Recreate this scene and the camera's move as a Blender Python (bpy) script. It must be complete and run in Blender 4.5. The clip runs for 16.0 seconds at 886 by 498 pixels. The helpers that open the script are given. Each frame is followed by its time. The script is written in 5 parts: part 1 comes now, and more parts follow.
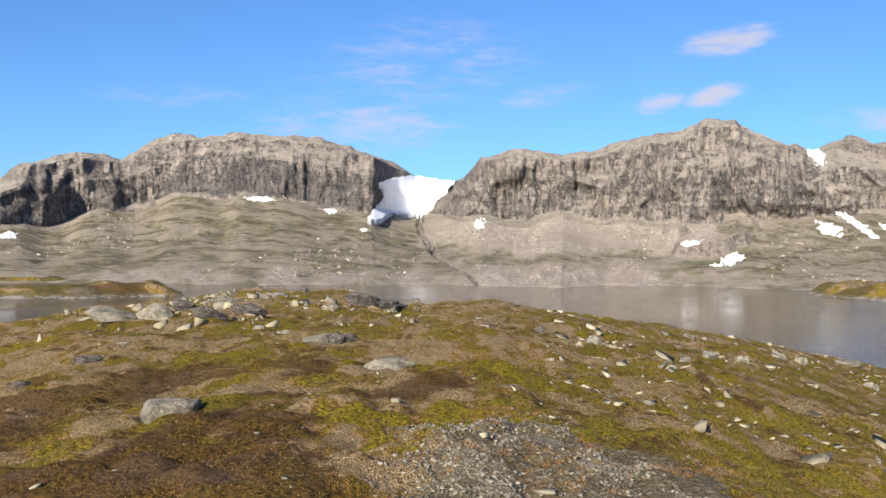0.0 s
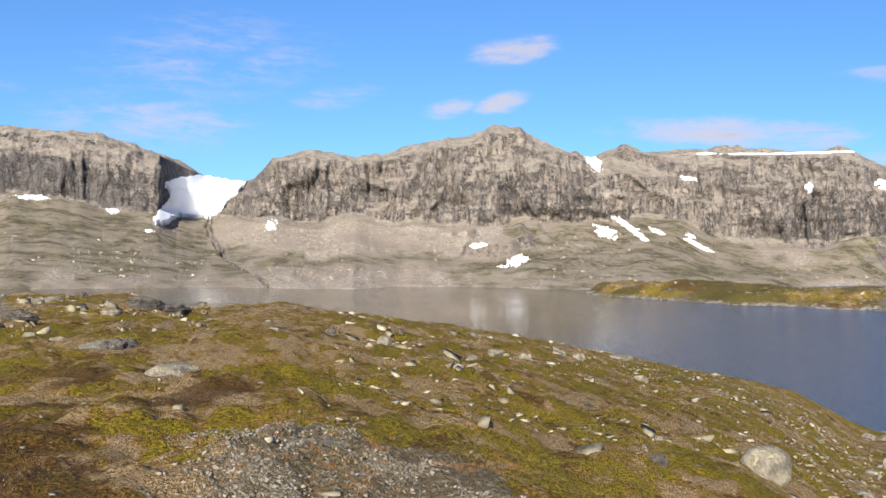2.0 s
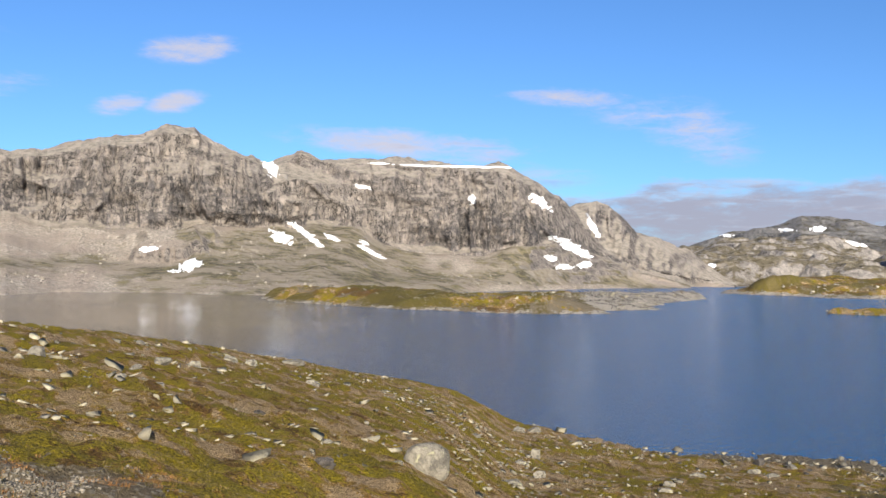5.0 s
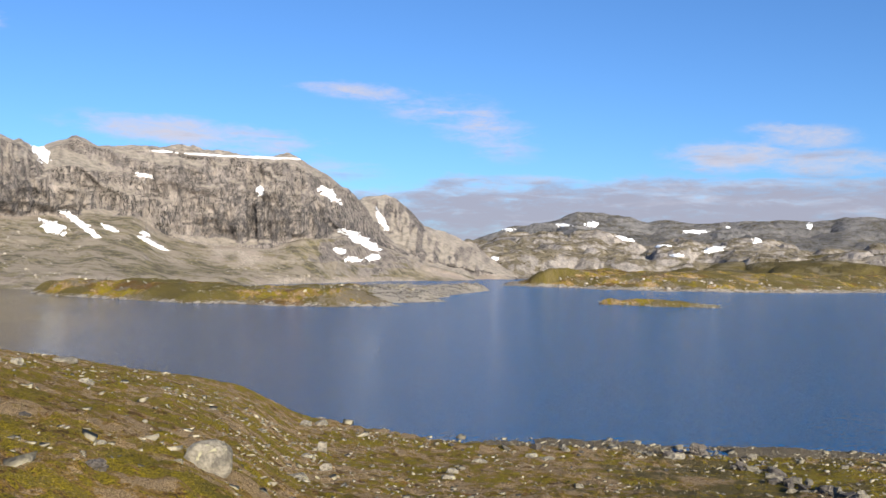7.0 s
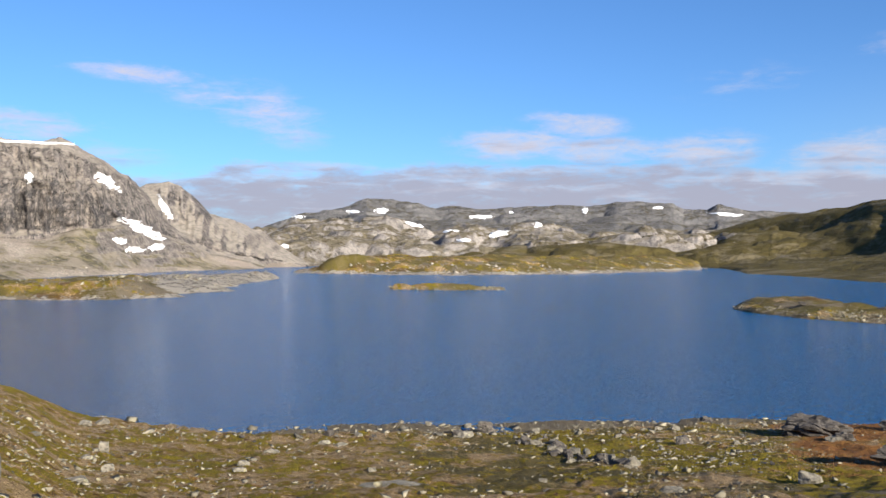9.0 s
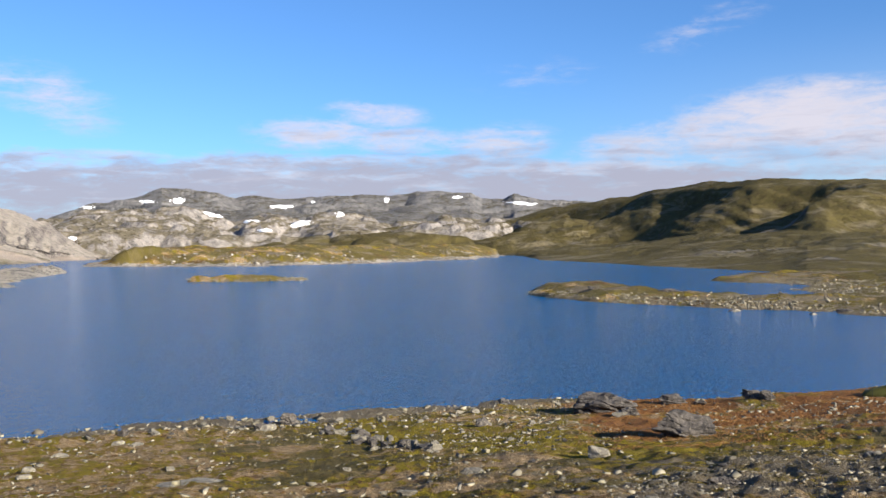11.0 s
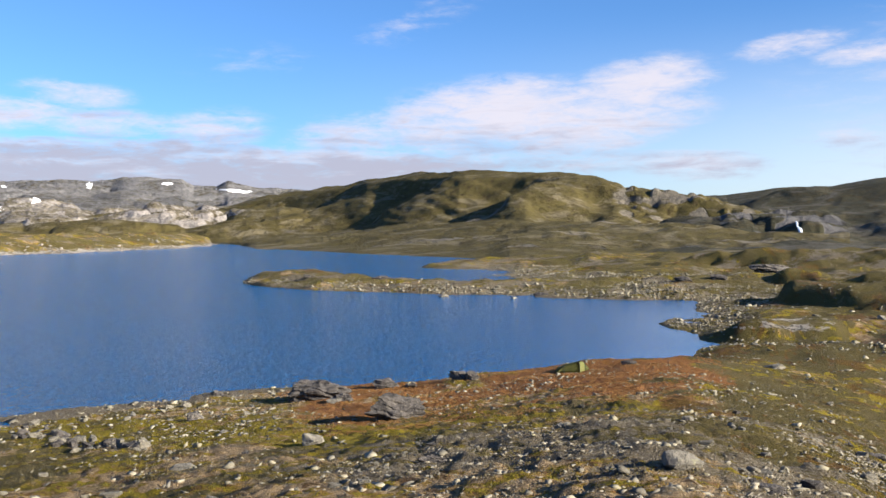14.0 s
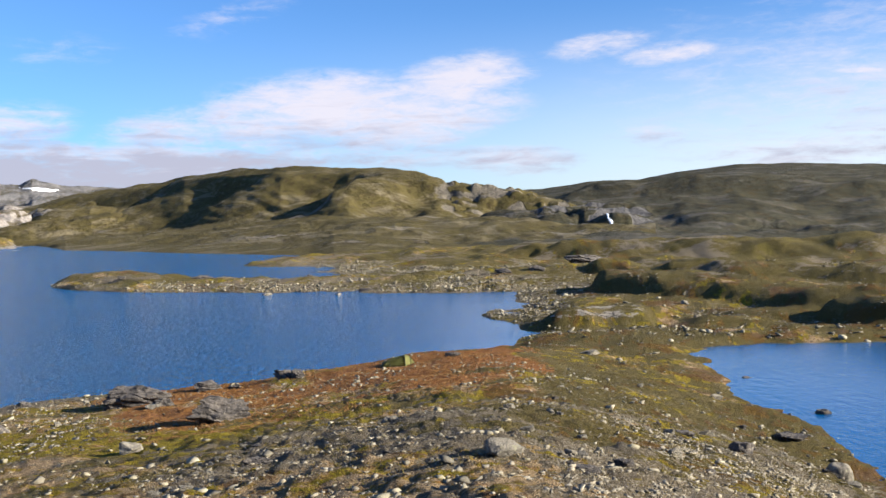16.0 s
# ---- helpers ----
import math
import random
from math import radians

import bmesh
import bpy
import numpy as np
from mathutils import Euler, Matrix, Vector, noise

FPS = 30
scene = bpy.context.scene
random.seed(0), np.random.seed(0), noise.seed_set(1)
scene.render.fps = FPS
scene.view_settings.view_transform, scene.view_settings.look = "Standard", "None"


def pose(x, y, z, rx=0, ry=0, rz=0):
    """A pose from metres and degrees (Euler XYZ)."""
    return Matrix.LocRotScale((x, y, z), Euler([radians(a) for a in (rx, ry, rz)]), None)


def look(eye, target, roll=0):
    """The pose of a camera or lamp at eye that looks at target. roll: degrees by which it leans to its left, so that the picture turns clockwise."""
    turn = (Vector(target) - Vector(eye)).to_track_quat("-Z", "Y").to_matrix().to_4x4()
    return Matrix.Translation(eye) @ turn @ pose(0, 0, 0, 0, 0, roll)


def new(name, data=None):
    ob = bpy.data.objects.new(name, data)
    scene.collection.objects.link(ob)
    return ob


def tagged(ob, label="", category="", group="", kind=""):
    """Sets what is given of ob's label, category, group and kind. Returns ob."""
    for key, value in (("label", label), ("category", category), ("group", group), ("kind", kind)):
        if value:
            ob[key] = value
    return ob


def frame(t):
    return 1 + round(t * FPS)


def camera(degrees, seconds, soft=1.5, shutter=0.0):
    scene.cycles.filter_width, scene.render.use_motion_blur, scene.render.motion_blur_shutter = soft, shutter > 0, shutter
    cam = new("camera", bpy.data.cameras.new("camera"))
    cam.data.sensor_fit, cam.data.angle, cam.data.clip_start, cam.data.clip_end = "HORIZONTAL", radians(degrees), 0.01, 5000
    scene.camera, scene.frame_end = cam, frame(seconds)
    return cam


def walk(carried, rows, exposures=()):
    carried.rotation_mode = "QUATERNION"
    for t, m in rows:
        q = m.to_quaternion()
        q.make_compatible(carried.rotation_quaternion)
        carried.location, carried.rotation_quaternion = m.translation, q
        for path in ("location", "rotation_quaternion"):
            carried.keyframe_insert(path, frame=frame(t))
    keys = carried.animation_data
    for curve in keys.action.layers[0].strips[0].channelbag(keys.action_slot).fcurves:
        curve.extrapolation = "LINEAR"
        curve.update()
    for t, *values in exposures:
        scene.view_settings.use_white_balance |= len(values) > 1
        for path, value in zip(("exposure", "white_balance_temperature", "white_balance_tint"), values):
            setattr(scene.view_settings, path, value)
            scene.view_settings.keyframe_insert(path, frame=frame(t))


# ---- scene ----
# A lake below a cliff range in the high fells, seen by someone who turns on the spot on a low hill.
# Bearings run clockwise from the first look ahead; the lake lies at z = 0.
cam = camera(49.5, 16.0)
EYE = 11.2
ARM = 0.25          # the camera is held this far in front of the one who turns
ROWS = [  # seconds, bearing, pitch, lean
    (0.0, -0.00, 0.40, -0.70),
    (0.5, 3.03, 0.38, -0.57),
    (1.0, 6.06, 0.40, -0.42),
    (1.5, 9.10, 0.52, -0.42),
    (2.0, 12.31, 0.65, -0.61),
    (2.5, 15.59, 0.81, -0.44),
    (3.0, 18.90, 0.96, -0.27),
    (5.5, 34.58, 1.30, -0.83),
    (6.0, 37.74, 1.27, -0.50),
    (6.5, 40.93, 1.15, -1.11),
    (7.0, 44.01, 1.06, -1.16),
    (7.5, 47.08, 0.92, -1.01),
    (8.0, 50.36, 0.77, -0.63),
    (8.5, 53.46, 0.63, -0.29),
    (9.0, 56.44, 0.40, -0.07),
    (11.5, 71.33, -0.41, 0.69),
    (12.0, 74.49, -0.55, 0.80),
    (12.5, 77.06, -0.72, 1.06),
    (13.0, 79.58, -0.88, 0.72),
    (13.5, 82.19, -1.01, 0.78),
    (14.0, 85.01, -1.15, 0.61),
    (14.5, 87.63, -1.27, 1.05),
    (15.0, 90.28, -1.44, 0.80),
    (15.5, 92.78, -1.47, 1.32),
    (16.0, 95.49, -1.60, 1.55),
]
walk(cam, [(t, pose(ARM * math.sin(radians(a)), ARM * (math.cos(radians(a)) - 1), EYE, 90 + p, lean, -a)) for t, a, p, lean in ROWS],
     [(0, 1.22), (3, 1.22), (6, 1.16), (7, 1.18), (9, 1.26), (12.5, 1.46), (16, 1.58)])

# ---- light ----
SUN_BEARING, SUN_HEIGHT = 201.0, 21.0
world = bpy.data.worlds.new("sky")
scene.world = world
world.use_nodes = True


class Nodes:
    """Short hand for a node tree."""

    def __init__(self, tree):
        self.tree = tree
        tree.nodes.clear()

    def put(self, value, socket):
        if isinstance(value, bpy.types.NodeSocket):
            self.tree.links.new(value, socket)
        elif value is not None:
            if isinstance(value, (tuple, list)) and len(value) == 3 and socket.type == "RGBA":
                value = (*value, 1)
            socket.default_value = value

    def add(self, kind):
        return self.tree.nodes.new(kind)

    def math(self, op, a, b=None, c=None, clamp=False):
        n = self.add("ShaderNodeMath")
        n.operation, n.use_clamp = op, clamp
        for v, s in zip((a, b, c), n.inputs):
            self.put(v, s)
        return n.outputs[0]

    def noise(self, vector, scale, detail=4, rough=0.55, warp=0.0):
        n = self.add("ShaderNodeTexNoise")
        self.put(vector, n.inputs["Vector"])
        n.inputs["Scale"].default_value, n.inputs["Detail"].default_value = scale, detail
        n.inputs["Roughness"].default_value, n.inputs["Distortion"].default_value = rough, warp
        return n.outputs["Fac"]

    def cells(self, vector, scale, feature="F1", out="Distance"):
        n = self.add("ShaderNodeTexVoronoi")
        n.feature = feature
        self.put(vector, n.inputs["Vector"])
        n.inputs["Scale"].default_value = scale
        return n.outputs[out]

    def step(self, value, low, high, a=0.0, b=1.0):
        n = self.add("ShaderNodeMapRange")
        n.interpolation_type = "SMOOTHSTEP"
        for v, s in zip((value, low, high, a, b), n.inputs):
            self.put(v, s)
        return n.outputs[0]

    def mix(self, fac, a, b, blend="MIX"):
        n = self.add("ShaderNodeMix")
        n.data_type, n.blend_type = "RGBA", blend
        self.put(fac, n.inputs[0])
        self.put(a, n.inputs[6])
        self.put(b, n.inputs[7])
        return n.outputs[2]

    def stretch(self, vector, x, y, z, turn=0.0):
        n = self.add("ShaderNodeMapping")
        self.put(vector, n.inputs[0])
        n.inputs["Scale"].default_value = (x, y, z)
        n.inputs["Rotation"].default_value = (0, 0, turn)
        return n.outputs[0]

    def attribute(self, name):
        n = self.add("ShaderNodeAttribute")
        n.attribute_name = name
        return n.outputs["Fac"]

    def bump(self, height, strength, distance, normal=None):
        n = self.add("ShaderNodeBump")
        self.put(height, n.inputs["Height"])
        n.inputs["Strength"].default_value, n.inputs["Distance"].default_value = strength, distance
        self.put(normal, n.inputs["Normal"])
        return n.outputs[0]

    def surface(self, colour, rough=0.9, normal=None, specular=0.3, **more):
        b = self.add("ShaderNodeBsdfPrincipled")
        self.put(colour, b.inputs["Base Color"])
        self.put(rough, b.inputs["Roughness"])
        self.put(normal, b.inputs["Normal"])
        b.inputs["Specular IOR Level"].default_value = specular
        for key, value in more.items():
            self.put(value, b.inputs[key.replace("_", " ")])
        out = self.add("ShaderNodeOutputMaterial")
        self.tree.links.new(b.outputs[0], out.inputs[0])
        return b


def sky():
    n = Nodes(world.node_tree)
    air = n.add("ShaderNodeTexSky")
    air.sky_type, air.sun_disc, air.sun_elevation, air.sun_rotation = "NISHITA", False, radians(SUN_HEIGHT), radians(SUN_BEARING)
    air.altitude, air.air_density, air.dust_density, air.ozone_density = 1200, 1.0, 1.4, 3.5
    way = n.add("ShaderNodeTexCoord").outputs["Generated"]
    xyz = n.add("ShaderNodeSeparateXYZ")
    n.put(way, xyz.inputs[0])
    x, y, z = xyz.outputs
    bearing = n.math("MULTIPLY", n.math("ARCTAN2", x, y), 180 / math.pi)
    height = n.math("MULTIPLY", n.math("ARCSINE", z), 180 / math.pi)
    flat = n.add("ShaderNodeCombineXYZ")
    n.put(n.math("MULTIPLY", bearing, 0.35), flat.inputs[0])
    n.put(height, flat.inputs[1])
    wisps = n.noise(flat.outputs[0], 0.5, 4, 0.52, 0.5)
    fine = n.noise(n.stretch(flat.outputs[0], 1.0, 1.5, 1.0, 0.2), 1.0, 6, 0.58, 0.5)
    # bearing, height, half width, half height, thickness, rise to the right
    clouds = [(16.4, 12.3, 3.4, 1.1, 1.0, 0.10), (17.6, 12.7, 1.8, 0.6, 1.0, 0.15), (12.6, 9.0, 2.1, 0.8, 0.95, 0.22), (15.7, 9.3, 2.2, 0.85, 1.0, 0.22), (5.8, 9.5, 4.0, 0.9, 0.62, 0.10), (-4.9, 7.6, 8, 2.4, 0.66, 0.0), (-1.3, 11.2, 9, 3.6, 0.52, 0.1), (-16, 8.9, 6, 1.0, 0.5, 0.05),
              (38.9, 10.3, 5.0, 0.75, 0.9, -0.05), (43.2, 9.2, 4.5, 1.4, 0.62, -0.1), (46.0, 8.3, 4.5, 2.2, 0.72, -0.25), (29.6, 7.35, 9.5, 1.25, 1.0, -0.05), (36, 5.6, 6, 1.0, 0.5, 0.0), (48.9, 5.1, 6, 0.6, 0.9, 0.0),
              (60.6, 6.6, 5.0, 1.3, 1.0, 0.0), (64.0, 7.7, 4.2, 1.0, 0.95, -0.05), (66.0, 6.1, 5.5, 1.1, 0.95, 0.0), (71.3, 5.8, 4.5, 1.6, 1.0, 0.1), (74, 9.8, 5, 1.4, 0.35, 0.1), (79.8, 5.6, 5, 1.8, 0.95, 0.1),
              (88.3, 6.6, 9.0, 2.8, 1.35, 0.06), (93.5, 6.2, 8.5, 2.5, 1.3, 0.12), (96.6, 8.0, 5.5, 2.2, 1.3, 0.12), (84.0, 12.3, 5.0, 1.3, 0.5, 0.3), (99.8, 3.6, 5.5, 1.2, 1.0, -0.05), (92, 3.9, 9, 1.0, 0.8, 0.0),
              (105.0, 10.0, 4.0, 1.0, 0.95, 0.1), (108.8, 9.3, 3.8, 0.9, 0.95, 0.05), (107.7, 4.7, 3.5, 0.9, 0.7, 0.0), (117.5, 3.4, 9, 1.4, 0.9, 0.0), (119, 7.6, 2.4, 0.25, 0.9, -0.06), (121, 6, 20, 9, 0.55, 0.0)]
    thick = None
    for b, h, w, t, dense, rise in clouds:
        along = n.math("SUBTRACT", bearing, b)
        u = n.math("POWER", n.math("DIVIDE", along, w), 2.0)
        v = n.math("POWER", n.math("DIVIDE", n.math("SUBTRACT", n.math("SUBTRACT", height, h), n.math("MULTIPLY", along, rise)), t), 2.0)
        inside = n.math("SUBTRACT", 1.0, n.math("ADD", u, v), clamp=True)
        one = n.math("MULTIPLY", inside, dense)
        thick = one if thick is None else n.math("MAXIMUM", thick, one)
    # a low grey deck lies over the far side of the lake
    deck = n.math("MULTIPLY", n.step(bearing, 30, 44), n.step(bearing, 100, 80))
    deck = n.math("MULTIPLY", deck, n.step(n.math("ADD", height, n.math("MULTIPLY", n.math("SUBTRACT", wisps, 0.5), 4.5)), 5.9, 4.0))
    thick = n.math("MAXIMUM", thick, n.math("MULTIPLY", deck, 1.35))
    torn = n.noise(n.stretch(flat.outputs[0], 1.3, 1.4, 1.0, -0.25), 2.6, 6, 0.62, 0.8)
    ragged = n.math("ADD", n.math("MULTIPLY", wisps, 0.35), n.math("ADD", n.math("MULTIPLY", fine, 0.55), n.math("MULTIPLY", torn, 0.26)))
    cover = n.step(n.math("ADD", thick, n.math("MULTIPLY", n.math("SUBTRACT", ragged, 0.58), 3.2)), 0.05, 1.5)
    cover = n.math("MULTIPLY", cover, n.math("MINIMUM", n.math("MULTIPLY", thick, 1.5), 0.92))
    bands = n.noise(n.stretch(flat.outputs[0], 0.35, 1.6, 1.0), 0.9, 5, 0.6, 0.4)
    under = n.math("ADD", n.math("ADD", n.math("MULTIPLY", fine, 1.3), n.math("MULTIPLY", bands, 1.2)), n.math("MULTIPLY", height, -0.13))
    shade = n.mix(n.step(n.math("ADD", under, n.math("MULTIPLY", deck, 0.30)), 0.35, 1.1), (4.95, 4.7, 5.25), (3.0, 2.95, 3.65))
    air = n.mix(1.0, air.outputs[0], (0.585, 0.845, 1.13), "MULTIPLY")
    haze = n.math("MULTIPLY", n.step(bearing, 66, 122, 0.0, 0.62), n.step(height, 13, 1.0))
    air = n.mix(haze, air, (6.2, 6.3, 6.5))
    colour = n.mix(cover, air, shade)
    back = n.add("ShaderNodeBackground")
    n.put(colour, back.inputs[0])
    back.inputs[1].default_value = 0.062
    n.tree.links.new(back.outputs[0], n.add("ShaderNodeOutputWorld").inputs[0])


sky()
sun = new("sun", bpy.data.lights.new("sun", "SUN"))
sun.data.energy, sun.data.angle, sun.data.color = 5.0, radians(0.6), (1.0, 0.92, 0.78)
far_sun = Vector((math.sin(radians(SUN_BEARING)) * math.cos(radians(SUN_HEIGHT)), math.cos(radians(SUN_BEARING)) * math.cos(radians(SUN_HEIGHT)), math.sin(radians(SUN_HEIGHT))))
sun.matrix_world = look(far_sun * 50, (0, 0, 0))


# ---- shapes ----
def lattice(ix, iy, iz, seed):
    h = (ix * 374761393 + iy * 668265263 + iz * 2147483647 + seed * 1274126177) & 0xFFFFFFFF
    h = ((h ^ (h >> 13)) * 1274126177) & 0xFFFFFFFF
    h = ((h ^ (h >> 16)) * 2246822519) & 0xFFFFFFFF
    return ((h ^ (h >> 15)) & 0xFFFFFF) / 16777215.0 * 2 - 1


def grain(x, y, z=0.0, seed=0):
    """Smooth noise from -1 to 1."""
    x, y, z = np.broadcast_arrays(np.asarray(x, float), np.asarray(y, float), np.asarray(z, float))
    fx, fy, fz = np.floor(x), np.floor(y), np.floor(z)
    ix, iy, iz = fx.astype(np.int64), fy.astype(np.int64), fz.astype(np.int64)
    u, v, w = x - fx, y - fy, z - fz
    u, v, w = (q * q * q * (q * (q * 6 - 15) + 10) for q in (u, v, w))
    total = 0
    for a in (0, 1):
        for b in (0, 1):
            for c in (0, 1):
                total = total + lattice(ix + a, iy + b, iz + c, seed) * (u if a else 1 - u) * (v if b else 1 - v) * (w if c else 1 - w)
    return total


def fbm(x, y, z=0.0, octaves=4, seed=0, gain=0.5):
    total, amp, f = 0, 1.0, 1.0
    for k in range(octaves):
        total = total + amp * grain(np.asarray(x) * f, np.asarray(y) * f, np.asarray(z) * f, seed + k * 17)
        amp, f = amp * gain, f * 2.03
    return total


def ridged(x, y, z=0.0, octaves=3, seed=0):
    total, amp, f = 0, 1.0, 1.0
    for k in range(octaves):
        total = total + amp * (1 - 2 * np.abs(grain(np.asarray(x) * f, np.asarray(y) * f, np.asarray(z) * f, seed + k * 31)))
        amp, f = amp * 0.5, f * 2.1
    return total


def soft(x, low, high):
    q = np.clip((x - low) / (high - low), 0, 1)
    return q * q * (3 - 2 * q)


def knots(bearing, table, column):
    """A smooth line through the rows of a small table, by bearing."""
    rows = np.array(table, float)
    fine = np.linspace(rows[0, 0], rows[-1, 0], 4000)
    line = np.interp(fine, rows[:, 0], rows[:, column])
    return np.interp(bearing, fine, line)


def grid_mesh(name, x, y, z, material, closed=False, layers=(), keep=None):
    """A sheet of quads over arrays of places (rows by columns)."""
    m, k = x.shape
    points = np.stack([x, y, z], -1).reshape(-1, 3)
    i, j = np.meshgrid(np.arange(m - 1), np.arange(k if closed else k - 1), indexing="ij")
    j2 = (j + 1) % k
    faces = np.stack([i * k + j, i * k + j2, (i + 1) * k + j2, (i + 1) * k + j], -1).reshape(-1, 4)[:, ::-1]
    if keep is not None:
        faces = faces[keep.reshape(-1)]
        used, back = np.unique(faces, return_inverse=True)
        points, faces = points[used], back.reshape(faces.shape)
    mesh = bpy.data.meshes.new(name)
    mesh.vertices.add(len(points))
    mesh.vertices.foreach_set("co", points.ravel())
    mesh.loops.add(faces.size)
    mesh.loops.foreach_set("vertex_index", faces.ravel().astype(np.int32))
    mesh.polygons.add(len(faces))
    mesh.polygons.foreach_set("loop_start", np.arange(0, faces.size, 4, dtype=np.int32))
    mesh.polygons.foreach_set("use_smooth", np.ones(len(faces), bool))
    for key, values in layers:
        values = values.reshape(-1)
        if keep is not None:
            values = values[used]
        mesh.attributes.new(key, "FLOAT", "POINT").data.foreach_set("value", values.astype(np.float32))
    mesh.update(calc_edges=True)
    mesh.validate()
    mesh.materials.append(material)
    return new(name, mesh)


def at(bearing, r):
    a = np.radians(bearing)
    return r * np.sin(a), r * np.cos(a)


def part(name, bm, material, parent=None, label="", smooth=False):
    """Links a bmesh as one mesh object, under a thing or on its own."""
    mesh = bpy.data.meshes.new(name)
    bm.to_mesh(mesh)
    bm.free()
    if smooth:
        mesh.polygons.foreach_set("use_smooth", np.ones(len(mesh.polygons), bool))
    mesh.materials.append(material)
    ob = new(name, mesh)
    ob.parent = parent
    return tagged(ob, label)


# ---- materials ----
def material(name):
    m = bpy.data.materials.new(name)
    m.use_nodes = True
    return m, Nodes(m.node_tree)


def place(n):
    return n.add("ShaderNodeNewGeometry").outputs["Position"]


def steepness(n):
    xyz = n.add("ShaderNodeSeparateXYZ")
    n.put(n.add("ShaderNodeNewGeometry").outputs["Normal"], xyz.inputs[0])
    return xyz.outputs[2]


def fell_ground():
    """Moss, straw, heath, rust-coloured dwarf shrubs and bare gravel in patches, with some shade put into the turf's
    colour.
    """
    m, n = material("fell_ground")
    p = place(n)
    patch = n.noise(p, 1.1, 8, 0.72, 0.5)
    clump = n.noise(p, 3.0, 8, 0.74, 0.3)
    tuft = n.noise(p, 6.5, 6, 0.75)
    fine = n.noise(p, 26, 5, 0.75)
    speck = n.step(fine, 0.36, 0.64)
    grit = n.step(n.noise(p, 44, 4, 0.8), 0.40, 0.60)
    hue = n.noise(p, 0.42, 5, 0.65, 0.5)
    moss = n.mix(speck, n.mix(n.step(hue, 0.4, 0.6), (0.085, 0.066, 0.008), (0.066, 0.054, 0.010)), n.mix(n.step(hue, 0.4, 0.6), (0.40, 0.305, 0.014), (0.29, 0.222, 0.016)))
    turf = n.mix(speck, (0.072, 0.043, 0.013), n.mix(n.step(hue, 0.35, 0.65), (0.42, 0.25, 0.065), (0.33, 0.21, 0.044)))
    straw = n.mix(grit, (0.12, 0.08, 0.042), n.mix(patch, (0.64, 0.46, 0.265), (0.46, 0.325, 0.185)))
    heath = n.mix(speck, (0.032, 0.017, 0.007), (0.155, 0.075, 0.025))
    ginger = n.mix(speck, (0.13, 0.055, 0.013), (0.34, 0.165, 0.05))
    ragged = n.math("ADD", n.attribute("moss"), n.math("ADD", n.math("MULTIPLY", n.math("SUBTRACT", clump, 0.5), 1.5), n.math("MULTIPLY", n.math("SUBTRACT", tuft, 0.5), 1.5)))
    colour = n.mix(n.step(ragged, 0.07, 0.18, 0.0, 0.92), turf, moss)
    colour = n.mix(n.step(ragged, -0.06, -0.16, 0.0, 0.92), colour, straw)
    colour = n.mix(n.step(n.noise(p, 1.1, 8, 0.74, 0.3), 0.555, 0.60, 0.0, 0.85), colour, heath)
    colour = n.mix(n.step(n.noise(p, 1.5, 7, 0.72, 0.4), 0.60, 0.64, 0.0, 0.8), colour, ginger)
    colour = n.mix(n.step(n.math("ADD", n.attribute("heath"), n.math("MULTIPLY", n.math("ADD", patch, clump), 0.45)), 0.76, 0.90, 0.0, 0.8), colour, heath)
    # dark olive turf, also painted where low sun leaves the relief in shade
    olive_and_shade = n.mix(speck, (0.034, 0.030, 0.009), (0.150, 0.122, 0.036))
    colour = n.mix(n.step(n.math("ADD", n.attribute("olive_and_shade"), n.math("MULTIPLY", n.math("ADD", patch, clump), 0.45)), 0.72, 0.92, 0.0, 0.85), colour, olive_and_shade)
    rust = n.mix(n.step(tuft, 0.35, 0.65), (0.095, 0.034, 0.010), (0.37, 0.155, 0.045))
    colour = n.mix(n.step(n.math("ADD", n.attribute("rust"), n.math("MULTIPLY", n.math("ADD", clump, n.math("MULTIPLY", tuft, 0.8)), 0.8)), 1.12, 1.26, 0.0, 0.9), colour, rust)
    # bare stony soil
    cell = n.cells(p, 14, out="Color")
    chip = n.cells(p, 14)
    grey = n.mix(n.noise(cell, 3.0, 1), (0.095, 0.082, 0.062), (0.38, 0.325, 0.245))
    soil = n.mix(n.step(n.math("ADD", chip, n.math("MULTIPLY", tuft, 0.3)), 0.45, 0.62), grey, (0.15, 0.118, 0.075))
    bare = n.math("ADD", n.attribute("gravel"), n.math("MULTIPLY", n.math("SUBTRACT", n.noise(p, 0.8, 8, 0.75, 0.4), 0.5), 2.6))
    bare = n.step(bare, 0.45, 0.55)
    colour = n.mix(bare, colour, soil)
    # bare ice-worn bedrock, split by joints
    slab = n.math("ADD", n.attribute("slab"), n.math("MULTIPLY", n.math("SUBTRACT", n.noise(p, 0.16, 7, 0.75, 0.4), 0.5), 2.4))
    joint = n.step(n.math("ABSOLUTE", n.math("SUBTRACT", n.noise(n.stretch(p, 0.5, 0.5, 2.0), 0.22, 5, 0.7, 0.8), 0.5)), 0.03, 0.008)
    stone = n.mix(joint, n.mix(clump, (0.22, 0.195, 0.165), (0.40, 0.355, 0.30)), (0.055, 0.05, 0.042))
    colour = n.mix(n.step(slab, 0.42, 0.55), colour, stone)
    relief = n.math("ADD", n.math("ADD", n.math("MULTIPLY", clump, 0.8), n.math("MULTIPLY", tuft, 0.7)), n.math("ADD", n.math("MULTIPLY", fine, 0.35), n.math("MULTIPLY", n.math("MULTIPLY", chip, bare), -0.4)))
